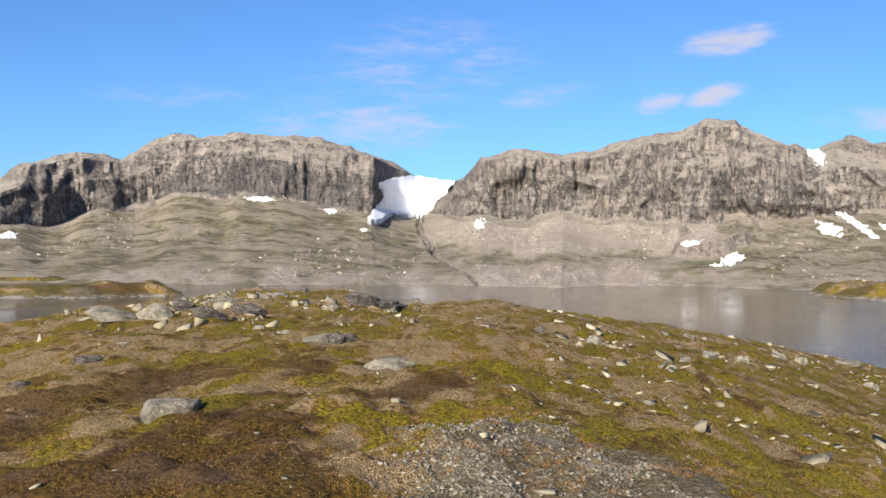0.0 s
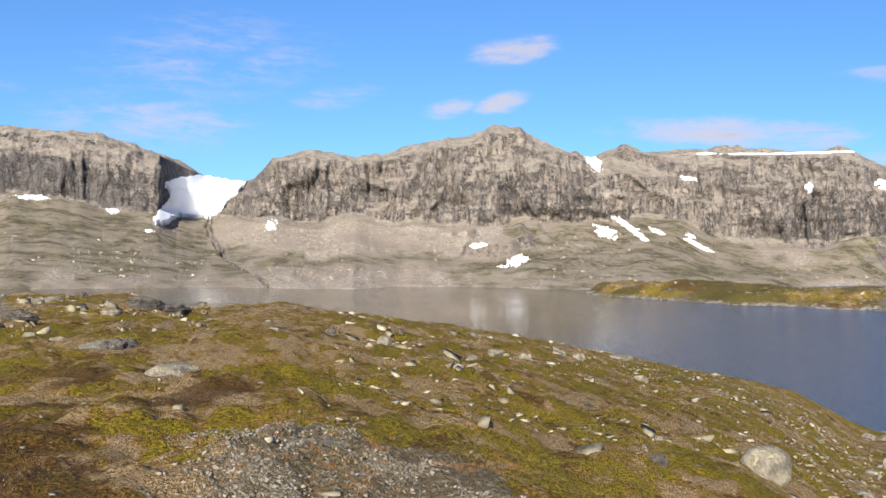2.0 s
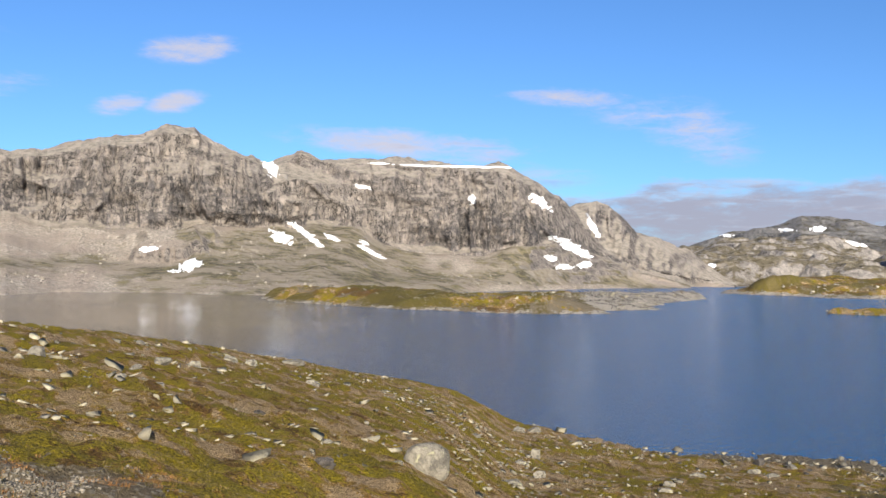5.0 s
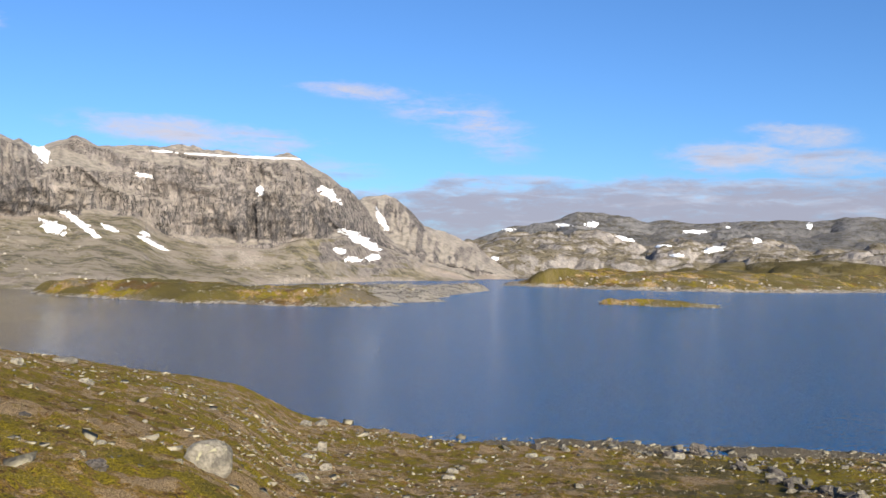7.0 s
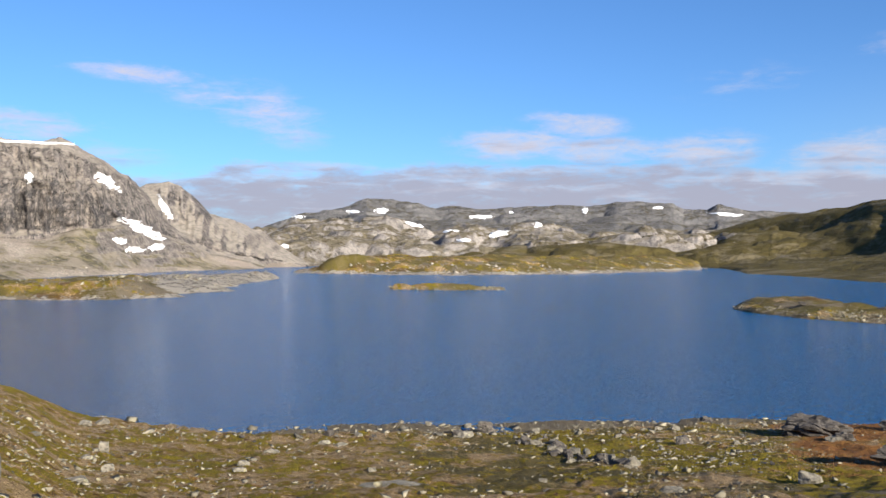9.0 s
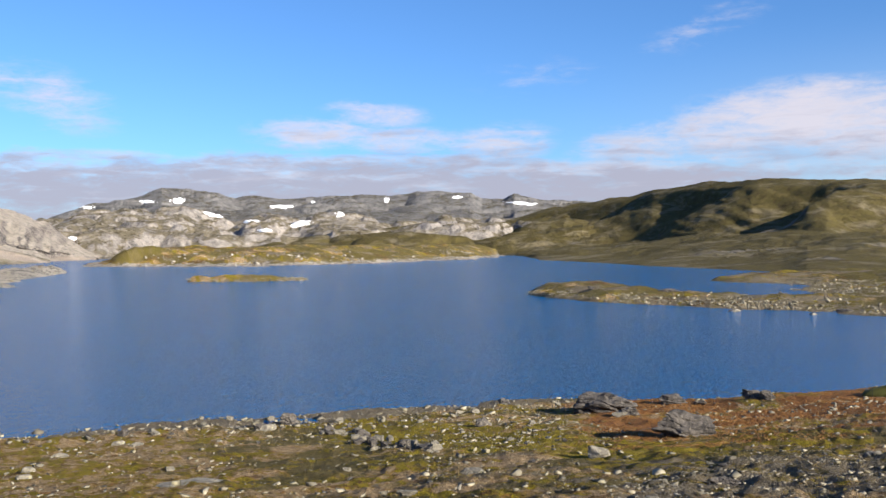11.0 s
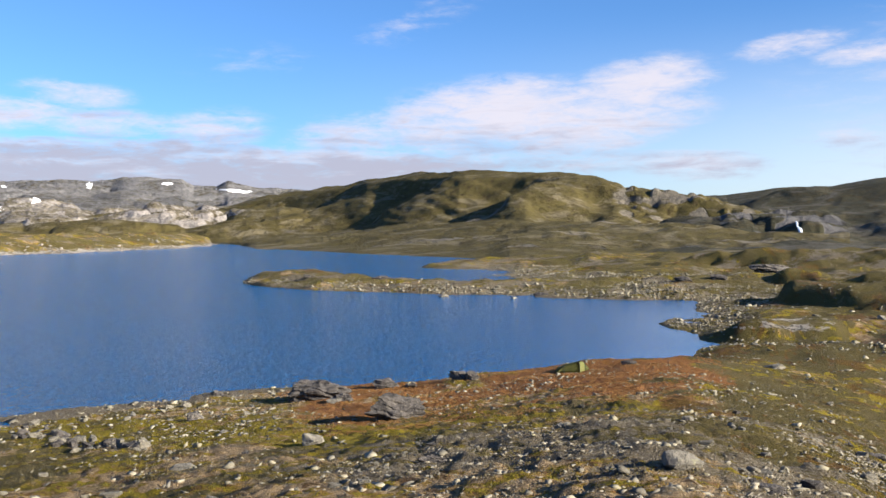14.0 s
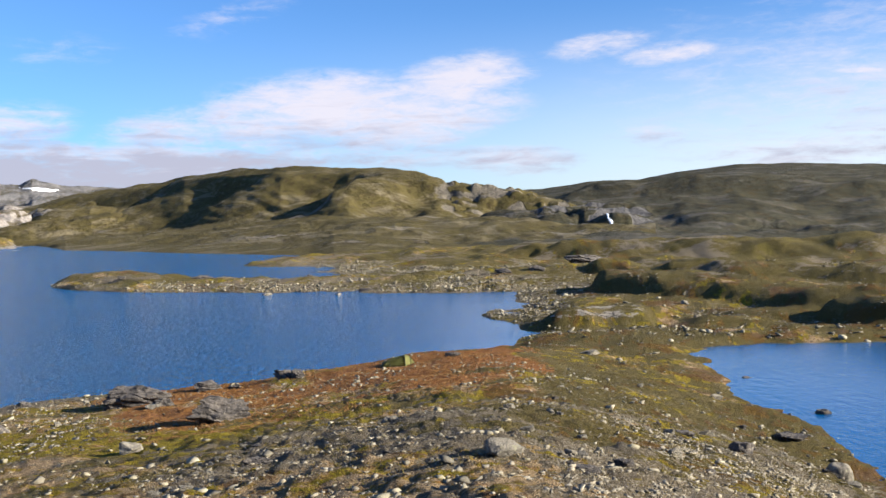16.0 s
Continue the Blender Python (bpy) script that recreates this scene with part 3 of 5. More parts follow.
def build_ground():
    bearings = np.concatenate([np.arange(-30, 126, 0.16), np.arange(126, 330, 1.5)])
    r = np.concatenate([[0.05, 1.0, 2.0], np.geomspace(3, 110, 310), np.geomspace(111.5, 480, 160), np.geomspace(483, 1060, 110), np.geomspace(1090, 4600, 20)])
    rr, bb = np.meshgrid(r, bearings, indexing="ij")
    x, y = at(bb, rr)
    z = ground_height(x, y)
    moss = mossy(x, y)
    gravel = 0.9 * soft(np.abs(bb - 8 - 2.5 * fbm(x / 1.5, y / 1.5, 0, 2, 2)), 22 - 1.2 * rr, 14 - rr) * soft(rr + 1.0 * fbm(x / 1.2, y / 1.2, 0, 2, 3), 10.6, 8.6) * soft(rr, 3.6, 5.2)       # a gravelly patch at the viewer's feet
    stony = fbm(x / 9, y / 9, 0, 4, 91)
    gravel = np.maximum(gravel, (0.32 + 0.35 * stony) * soft(bb, 30, 60) * soft(np.abs(rr - 32), 16, 6))
    gravel = np.maximum(gravel, (0.20 + 0.22 * soft(bb, 99, 106) + 0.45 * stony) * soft(bb, 60, 78) * soft(rr, 44, 32))
    gravel = np.maximum(gravel, 0.55 * soft(rr, 75, 120) * soft(z, 1.6, 0.5))
    gravel = np.maximum(gravel, 0.8 * soft(np.abs(rr / rim(bb, 1) - 0.99), 0.06, 0.02) * soft(bb, 40, 48) * soft(bb, 82, 70))
    rust = (0.62 + 0.55 * fbm(x / 4, y / 4, 0, 4, 92)) * soft(np.abs(bb - 88.5), 16.5, 9) * soft(np.abs(rr / rim(bb, 1) - 0.87), 0.30, 0.10)
    heath = (0.38 + 0.4 * fbm(x / 1.6, y / 1.6, 0, 3, 93)) * soft(bb + 9 * fbm(x / 2.2, y / 2.2, 0, 3, 97), 4, -14) * soft(rr, 22, 12)
    # heath to the right, thickened in colour to stand for the ground's shade
    heath = np.maximum(heath, (0.42 + 0.45 * fbm(x / 4, y / 4, 0, 4, 94)) * soft(bb, 84, 102) * soft(rr, 20, 30))
    far = soft(rr, 80, 150)
    gravel = np.maximum(gravel, far * (0.16 + 0.6 * fbm(x / 8, y / 8, 0, 4, 95) + 0.7 * soft(np.abs(bb - 42.5), 5, 3)))
    heath = np.maximum(heath, far * (0.27 + 0.14 * soft(bb, 96, 108) + 0.42 * fbm(x / 9, y / 9, 0, 4, 96)))
    # shade of low sun on rough turf, put into colour to the right
    olive_and_shade = (0.44 + 0.35 * fbm(x / 3.5, y / 3.5, 0, 4, 98)) * (soft(bb, 44, 62) + 0.95 * soft(bb, 91, 102)) * soft(rr, 17, 26) * soft(moss, 0.35, 0.1)
    # olive turf of the far land
    olive_and_shade = np.maximum(olive_and_shade, far * (0.40 + 0.35 * fbm(x / 12, y / 12, 0, 4, 99)))
    slab = 0.75 * soft(bb, 38.5, 40.5) * soft(bb, 50, 47) * soft(rr, 270, 300) * soft(rr, 560, 520)
    slab = np.maximum(slab, 0.55 * soft(rr, 200, 235) * soft(z, 1.5, 0.3) * soft(bb, 62, 45))
    slab = np.maximum(slab, 0.62 * soft(rr, 500, 540) * soft(z, 3.2, 0.8))
    slab = np.maximum(slab, 0.48 * soft(np.abs(bb - 103.5), 5, 3) * soft(np.abs(rr - 100), 12, 6) * soft(z, 0.6, 1.4))
    ob = grid_mesh("ground", x, y, z, GROUND, closed=True, layers=(("slab", slab), ("gravel", gravel), ("rust", rust), ("heath", heath), ("moss", moss), ("olive_and_shade", olive_and_shade)))
    return tagged(ob, "olive and brown fell turf with heath, gravel and bare soil", "ground", kind="structure")


build_ground()


def build_water():
    bm = bmesh.new()
    bmesh.ops.create_circle(bm, cap_ends=True, segments=96, radius=4500)
    return tagged(part("water", bm, WATER), "deep blue rippled mountain lake, brownish reflections painted in the west", "lake", kind="structure")


build_water()


# ---- the far land ----
def up(r, degrees):
    """The height that stands that many degrees over the level of the eye at the distance r."""
    return EYE + r * np.tan(np.radians(degrees))


SHEETS = {}


def loft(name, bearings, lines, rows, shape, paint, label, category):
    """A fell built from lines that run along it, foot to crest; lines hold distance and height for each bearing."""
    rs, zs, ss = [], [], []
    for k, count in enumerate(rows):
        for i in range(count + (k == len(rows) - 1)):
            s = i / count
            rs.append(lines[k][0] * (1 - s) + lines[k + 1][0] * s)
            zs.append(lines[k][1] * (1 - s) + lines[k + 1][1] * s)
            ss.append(np.full_like(bearings, k + s, dtype=float))
    r, z, s = np.array(rs), np.array(zs), np.array(ss)
    bb = np.broadcast_to(bearings, r.shape)
    r, z, layers = shape(bb, r, z, s)
    x, y = at(bb, r)
    SHEETS[name] = (bearings, x, y, z)
    return tagged(grid_mesh(name, x, y, z, paint, layers=layers), label, category, kind="structure")


def terraced(z, arc, r, step, much, seed):
    """Breaks a slope into benches and small rock walls."""
    q = z / step + 0.9 * fbm(arc / (step * 9), r / (step * 9), 0, 4, seed)
    low = np.floor(q)
    return z + much * step * (low + soft(q - low, 0.25, 0.95) - q)


# crest of the cliff range: bearing, degrees over eye level, distance
CREST = [(-60, 3.0, 700), (-40, 3.6, 660), (-30, 3.2, 640), (-24.8, 4.01, 590), (-23.7, 4.8, 600), (-21.1, 5.48, 620), (-18.6, 5.19, 650), (-16.6, 6.49, 655), (-11.2, 6.94, 650), (-7.6, 6.82, 650), (-5.6, 6.31, 655), (-3.2, 5.49, 720),
         (-2.2, 4.94, 790), (-1.4, 4.35, 850), (-0.4, 4.25, 820), (0.4, 4.2, 800), (1.2, 4.6, 680), (2.2, 5.83, 640), (3.5, 6.24, 630), (5.8, 6.25, 630), (7.2, 5.85, 640), (9.8, 6.56, 640), (12.1, 7.06, 640)]
CREST += [(14, 7.26, 640), (15.2, 7.94, 650), (16.8, 7.93, 650), (18, 7.16, 650), (19.9, 6.39, 660), (21.0, 5.95, 690), (21.8, 6.28, 720), (22.9, 6.84, 730), (24.1, 6.37, 720), (27.8, 6.55, 720), (31, 6.4, 720), (34.6, 6.35, 720), (36.8, 5.4, 740),
          (38.7, 4.2, 780), (39.4, 3.4, 800), (40.1, 2.3, 820), (41, 1.5, 840), (43, 0.4, 880), (44.5, 0.0, 890), (46, -0.5, 900)]
FOOT = [(-60, 1.0, 560), (-24.8, 0.96, 520), (-22.5, 1.13, 540), (-20.8, 1.57, 560), (-17.8, 2.44, 592), (-15.9, 3.07, 600), (-12.1, 3.31, 590), (-8.9, 2.98, 590), (-6.2, 2.77, 590), (-4.2, 2.6, 595), (-3.2, 2.35, 650), (-1.5, 2.25, 680), (0, 2.28, 640), (1.2, 2.25, 590), (2.2, 2.21, 570),
        (5.2, 2.0, 565), (7.2, 2.3, 570), (12.1, 1.75, 565), (15.3, 2.23, 570), (20, 2.2, 590), (21.4, 2.4, 610), (26, 2.3, 620), (28.1, 1.4, 625), (31, 1.05, 630), (33.9, 0.9, 640), (36.7, 1.5, 660), (38.2, 1.8, 700), (40.3, 1.0, 760), (43, -0.1, 820), (46, -0.6, 850)]
SHORE = [(-60, 300), (-25, 355), (-6, 352), (0, 366), (7, 350), (9.7, 400), (13.8, 405), (20, 380), (25, 395), (32, 480), (36, 560), (39, 640), (41, 720), (46, 790)]


def cliff_shape(b, r, z, s):
    arc = np.radians(b) * 600
    wall = soft(s, 2.0, 2.16) * soft(s, 4.9, 3.5) * (0.45 + 0.55 * soft(b, -5, 0))
    big = ridged(arc / 75 + 0.5 * fbm(arc / 90, z / 50, 0, 3, 22), z / 200, 0, 3, 21)
    ribs = ridged(arc / 17 + 0.4 * fbm(arc / 40, z / 40, 0, 2, 5), z / 90, 0, 3, 23) + 0.8 * ridged(arc / 6 + 0.3 * fbm(arc / 9, z / 12, 0, 2, 6), z / 34, 0, 3, 25)
    ledge = fbm(arc / 20, z / 9, 0, 4, 27)
    torn = soft(fbm(arc / 60, z / 40, 0, 3, 28), -0.35, 0.45)
    blocks = fbm(arc / 7, z / 8, 0, 4, 29, 0.6)
    r = r - wall * (12 * (big - 0.8) + (2.0 + 3.5 * torn) * (ribs - 0.6) + 2.2 * ledge + 1.2 * blocks + 4 * fbm(arc / 34, z / 40, 0, 3, 30))
    slope = soft(s, 0.1, 0.5) * soft(s, 2.02, 1.7)
    z = z + slope * ((0.2 + 1.4 * soft(b, -3, 3)) * fbm(arc / 60, r / 90, 0, 3, 31) + 0.4 * fbm(arc / 12, r / 30, 0, 2, 33) + 0.5 * soft(b, -3, 3) * ridged(arc / 24, r / 40, 0, 3, 34))
    # a rock step above the shore, and smaller ones all along
    step = soft(np.abs(b - 15.4 - 0.6 * fbm(b, s, 0, 2, 44)), 2.6, 1.7)
    step = step * soft(s + 0.10 * fbm(arc / 12, 0, 0, 3, 45), 0.88, 0.97) * soft(s, 2.0, 1.5)
    z = z + 6.5 * step
    z = terraced(z, arc, r, 6.5, 0.42 * slope * soft(b, 8, 14) * soft(fbm(arc / 70, r / 50, 0, 3, 47), -0.1, 0.4), 48)
    # a stream bed comes down from the snowfield
    bed = np.interp(s, [0.14, 0.75, 1.35, 2.0], [2.24, -0.3, -1.33, -1.44]) + 0.12 * fbm(s * 6, 0, 0, 3, 49)
    ditch = soft(np.abs(b - bed), 0.24, 0.05) * soft(s, 2.06, 1.96) * soft(s, 0.12, 0.2)
    z = z - 2.6 * ditch
    z = z + soft(s, 3.4, 4.6) * (1.8 * fbm(arc / 16, r / 30, 0, 4, 35) + 0.9 * ridged(arc / 9, r / 14, 0, 2, 36))
    z = z + soft(s, 0.0, 0.02) * soft(s, 0.3, 0.1) * 0.8 * fbm(arc / 12, r / 12, 0, 3, 37)
    gully = soft(np.abs(b - 6.5 - 2 * fbm(b / 3, s, 0, 2, 41)), 9, 6) * soft(s, 2.1, 1.9) * soft(s, 1.0, 1.3)
    fan = soft(fbm(arc / 38, s * 0.7, 0, 3, 43), -0.25, 0.5) * soft(s, 2.1, 1.9) * soft(s, 0.6, 1.2) * soft(b, -4, 1)
    beach = (0.55 + 0.5 * fbm(arc / 20, s * 4, 0, 3, 46)) * soft(s, 0.55, 0.22) + 0.6 * soft(np.abs(b - 7), 9, 4) * soft(s, 1.1, 0.5)
    # darker rock low on the wall, in the west, stream bed and step
    dark_zone = 0.62 * soft(s, 1.98, 2.1) * soft(s, 3.7, 2.5) * soft(fbm(arc / 50, s * 1.2, 0, 4, 50), -0.7, 0.25) + 0.34 * soft(b, -1, -7) * soft(s, 1.98, 2.1) * soft(s, 4.6, 3.2)
    dark_zone = np.maximum(dark_zone, np.maximum(0.8 * ditch, 0.5 * step * soft(s, 1.15, 0.98)))
    return r, z, (("scree", np.clip(np.maximum(np.maximum(gully * 0.8, fan), beach), 0, 1)), ("bare", soft(s, 1.9, 2.1)), ("dark_zone", dark_zone))


def build_cliffs():
    b = np.concatenate([np.arange(-60, -27, 0.5), np.arange(-27, 46.01, 0.085)])
    shore, foot_r, crest_r = knots(b, SHORE, 1), knots(b, FOOT, 2), knots(b, CREST, 2)
    rise = 0.26 * fbm(b / 2.2, 0, 0, 2, 46, 0.4)                # the foot of the wall is uneven
    foot, crest = up(foot_r, knots(b, FOOT, 1) + rise), up(crest_r, knots(b, CREST, 1))
    bench_r = shore * 0.45 + foot_r * 0.55
    bench = np.maximum(foot * 0.42, 1.0)
    wall_r, wall = foot_r * 0.88 + crest_r * 0.12, foot + (crest - foot) * 0.52
    brow_r, brow = foot_r * 0.62 + crest_r * 0.38, foot + (crest - foot) * 0.84
    lines = [(shore - 16, np.full_like(b, -2.2)), (bench_r, bench), (foot_r, foot), (wall_r, wall), (brow_r, brow), (crest_r, crest), (crest_r + 140, crest - 6), (crest_r + 500, crest - 70)]
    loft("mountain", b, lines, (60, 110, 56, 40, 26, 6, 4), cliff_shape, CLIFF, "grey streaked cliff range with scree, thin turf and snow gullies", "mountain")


build_cliffs()

KNOB = [(36.5, 2.0, 940), (38.2, 3.3, 940), (39.3, 3.95, 940), (40.5, 4.22, 940), (41.2, 4.0, 940), (41.8, 3.5, 940), (42.8, 2.53, 960), (44.4, 1.89, 1000), (45.7, 1.5, 1040), (47.2, 0.4, 1080), (48.5, -0.5, 1090)]


def knob_shape(b, r, z, s):
    arc = np.radians(b) * 900
    r = r - soft(s, 0.9, 1.1) * soft(s, 2.0, 1.7) * (14 * ridged(arc / 40, z / 90, 0, 3, 51) + 6 * ridged(arc / 13, z / 40, 0, 3, 52) + 6 * fbm(arc / 25, z / 20, 0, 4, 55))
    z = z + soft(s, 0.05, 0.4) * (2.5 * fbm(arc / 30, r / 40, 0, 4, 53))
    return r, z, (("scree", 0.9 * soft(s, 0.8, 0.5)), ("bare", soft(s, 0.5, 0.9)), ("dark_zone", 0.25 * soft(s, 0.8, 1.0) + 0.4 * soft(s, 0.9, 1.1) * soft(fbm(arc / 30, s, 0, 3, 54), -0.3, 0.4)))


def build_knob():
    b = np.arange(36.5, 48.51, 0.08)
    crest_r = knots(b, KNOB, 2)
    crest = up(crest_r, knots(b, KNOB, 1))
    foot = up(crest_r * 0.88, np.interp(b, [36.5, 40, 43, 48.5], [1.2, 0.9, 0.2, -0.5]))
    lines = [(np.interp(b, [36.5, 41, 48.5], [700, 800, 960]), np.full_like(b, -2.0)), (crest_r * 0.88, np.minimum(foot, crest)), (crest_r, crest), (crest_r + 200, crest - 40)]
    loft("rocky_knob", b, lines, (40, 60, 6), knob_shape, CLIFF, "rounded grey rock knob with a snow streak", "mountain")


build_knob()

# hills beyond the lake: bearing, degrees over eye level
FAR_CREST = [(43, 0.9), (44.7, 1.2), (46, 1.74), (47.9, 2.42), (50.3, 2.84), (51.9, 3.45), (53.5, 3.3), (55, 3.13), (56, 2.79), (57, 2.96), (58.7, 2.79), (61, 2.86), (63.3, 3.05), (65, 2.94), (66.6, 3.16), (69.9, 3.06), (70.5, 2.66), (71.8, 2.65), (72.4, 2.93), (73.9, 2.56), (76.4, 2.45), (84, 2.2)]
FAR_MID = [(43, 0.7), (45, 0.9), (46, 1.2), (47.5, 1.75), (49, 1.8), (51, 1.75), (53, 2.0), (54.3, 1.6), (56, 1.1), (58, 1.6), (60, 1.35), (62, 1.5), (65, 1.1), (67, 1.2), (69, 0.9), (72, 0.9), (76, 1.0), (84, 1.0)]
MOOR = [(56, -0.7), (59, 0.15), (61, 0.55), (63.5, 0.75), (66, 1.0), (68.5, 1.1), (70, 0.85), (72, 1.25), (75, 1.7), (78, 1.9), (84, 2.0)]


def domes(x, y, bearings, reach, count, width, rise, seed):
    """Ice-worn rock knolls: rounded on top, steep at their edges."""
    rng = np.random.default_rng(seed)
    z = np.zeros_like(x)
    for b, r, w, h, q, a in zip(rng.uniform(*bearings, count), rng.uniform(*reach, count), rng.uniform(*width, count), rng.uniform(*rise, count), rng.uniform(0.45, 1.0, count), rng.uniform(0, math.pi, count)):
        cx, cy = at(b, r)
        u, v = (x - cx) * math.cos(a) + (y - cy) * math.sin(a), (y - cy) * math.cos(a) - (x - cx) * math.sin(a)
        d = (u / w) ** 2 + (v / (w * q)) ** 2
        z = np.maximum(z, h * np.clip(1 - d, 0, 1) ** 0.55)
    return z


def far_shape(b, r, z, s):
    arc = np.radians(b) * 1500
    x, y = at(b, r * (1 + 0.012 * fbm(arc / 60, r / 80, 0, 3, 66)))
    lump = soft(s, 0.2, 0.7) * soft(s, 2.95, 2.6)
    z = z + lump * (domes(x, y, (43, 80), (1100, 1660), 170, (35, 130), (8, 30), 67) + domes(x, y, (43, 80), (1080, 1660), 420, (12, 45), (2, 10), 69) - 15)
    z = z + soft(s, 0.1, 0.5) * (3.0 * fbm(arc / 60, r / 60, 0, 4, 63) + 1.2 * ridged(arc / 22, r / 30, 0, 3, 62))
    z = terraced(z, arc, r, 11, 0.35 * lump, 65)
    return r, z, ()


def peak_shape(b, r, z, s):
    arc = np.radians(b) * 2200
    x, y = at(b, r)
    z = z + soft(s, 0.1, 0.5) * soft(s, 1.95, 1.7) * (domes(x, y, (43, 84), (1750, 2280), 160, (40, 120), (8, 26), 68) - 14)
    z = z + soft(s, 1.5, 2.0) * 3.0 * fbm(arc / 50, r / 90, 0, 4, 63)
    z = terraced(z, arc, r, 18, 0.4 * soft(s, 0.2, 0.6) * soft(s, 2.1, 1.9), 64)
    return r, z, ()


def moor_shape(b, r, z, s):
    arc = np.radians(b) * 1150
    x, y = at(b, r)
    z = z + soft(s, 0.2, 0.6) * soft(s, 2.0, 1.8) * (domes(x, y, (57, 84), (1000, 1240), 70, (14, 60), (2, 9), 70) - 3)
    z = z + soft(s, 0.1, 0.5) * (1.6 * fbm(arc / 40, r / 40, 0, 4, 77) + 0.6 * ridged(arc / 16, r / 20, 0, 3, 78))
    return r, z, ()


def build_far():
    b = np.arange(43, 84.01, 0.075)
    crest, mid = knots(b, FAR_CREST, 1), knots(b, FAR_MID, 1)

    def level(r):
        return np.full_like(b, float(r))

    lines = [(level(1700), up(1700, mid * 0.8)), (level(2120), up(2120, crest * 0.66)), (level(2300), up(2300, crest)), (level(2700), up(2300, crest) - 40)]
    loft("far_peaks", b, lines, (36, 44, 6), peak_shape, FARPEAK, "distant dark grey rounded summits with snow patches", "mountains")
    lines = [(level(1010), level(-2.0)), (level(1130), up(1130, mid * 0.22)), (level(1400), up(1400, mid * 0.68)), (level(1660), up(1660, mid)), (level(1900), up(1660, mid) - 40)]
    loft("far_hills", b, lines, (26, 70, 70, 6), far_shape, FARHILL, "distant pale grey ice-worn rock knolls with scattered snow", "hills")
    b = np.arange(56, 84.01, 0.08)
    low = knots(b, MOOR, 1)
    lines = [(level(960), level(-2.0)), (level(1050), up(1050, low * 0.35)), (level(1240), up(1240, low)), (level(1450), up(1240, low) - 25)]
    loft("moor", b, lines, (30, 56, 6), moor_shape, GREENHILL, "olive moorland rising behind the far shore", "hills")


build_far()

GREEN_CREST = [(60, -0.7), (65, -0.3), (68, 0.3), (71, 1.1), (73.9, 1.9), (77, 2.41), (79.2, 2.68), (80.5, 3.07), (83.6, 3.33), (86.3, 3.52), (90.9, 3.42), (93, 3.25), (94.5, 2.95), (95.8, 2.35), (97.9, 2.18), (100, 1.78), (102.8, 0.95), (105.5, 0.2), (108, -0.4)]
GREEN_SHORE = [(60, 1000), (66, 985), (69.5, 960), (72.5, 880), (74, 560), (75, 548), (80, 425), (87.6, 340), (89, 300), (93, 300), (108, 300)]


def green_shape(b, r, z, s):
    arc = np.radians(b) * 700
    z = z + soft(s, 0.5, 1.3) * soft(s, 2.0, 1.7) * 3.0 * fbm(arc / 90 + r / 300, r / 110, 0, 3, 71)
    z = z + soft(s, 0.15, 0.4) * 1.4 * fbm(arc / 70, r / 50, 0, 4, 72)
    for b0, lean, rise in ((76.6, 5.0, 12), (82.7, 4.4, 21), (89.2, 3.6, 18), (94.6, 1.5, 6)):       # spurs, steep on the side away from the sun
        q = b - b0 - lean * (s - 1.55) - 0.5 * fbm(s * 3, b0 + b / 4, 0, 3, 75)
        z = z + rise * soft(s, 0.9, 1.35) * soft(s, 2.5, 1.8) * (soft(q, -1.3, 0.5) * soft(q, 5.0, 0.5) - 0.3)
    z = terraced(z, arc, r, 7, 0.22 * soft(s, 0.2, 0.6) * soft(s, 2.0, 1.7), 76)
    z = z + soft(s, 0.1, 0.5) * (0.7 * fbm(arc / 14, r / 20, 0, 3, 73) + 1.0 * fbm(arc / 40, r / 40, 0, 3, 74))
    crag = soft(b, 93.5, 96.5) * soft(s, 1.25, 1.7) * soft(s, 3.3, 2.9)       # broken rock along the shoulder
    x, y = at(b, r)
    z = z + crag * (domes(x, y, (94, 108), (600, 860), 260, (3, 12), (0.8, 3.4), 79) - 0.7)
    bands = soft(fbm(arc / 60, r / 22, 0, 4, 80), 0.25, 0.6) * soft(s, 0.1, 0.3) * soft(s, 1.5, 1.1)
    return r, z, (("crag", np.maximum(0.8 * crag * soft(fbm(arc / 20, r / 20, 0, 3, 78), -0.3, 0.3), 0.8 * bands)),)


def build_green():
    b = np.arange(60, 108.01, 0.09)
    crest, shore = knots(b, GREEN_CREST, 1), knots(b, GREEN_SHORE, 1)
    crest_r = np.interp(b, [60, 74, 80, 86, 95, 108], [1300, 1280, 1150, 970, 840, 760])
    foot_r = np.interp(b, [60, 72, 78, 84, 90, 108], [1080, 1040, 960, 800, 650, 560])
    foot = up(foot_r, np.interp(b, [60, 72, 78, 84, 90, 100, 108], [-0.7, -0.35, 0.0, 0.45, 0.55, 0.2, -0.5]))
    brow_r = foot_r * 0.28 + crest_r * 0.72
    brow = up(brow_r, crest * 0.84)
    lines = [(shore - 8, np.full_like(b, -1.5)), (foot_r, foot), (brow_r, brow), (crest_r, up(crest_r, crest)), (crest_r + 250, up(crest_r, crest) - 30)]
    loft("green_hill", b, lines, (50, 60, 26, 6), green_shape, GREENHILL, "long olive-green fell with dark shaded hollows", "hill")


build_green()

EAST_CREST = [(94, 0.8), (98.1, 1.79), (101.5, 1.79), (104.1, 2.14), (107.1, 2.17), (109.3, 2.52), (112.5, 2.81), (115.5, 2.8), (120.3, 2.51), (130, 2.2), (150, 2.0)]


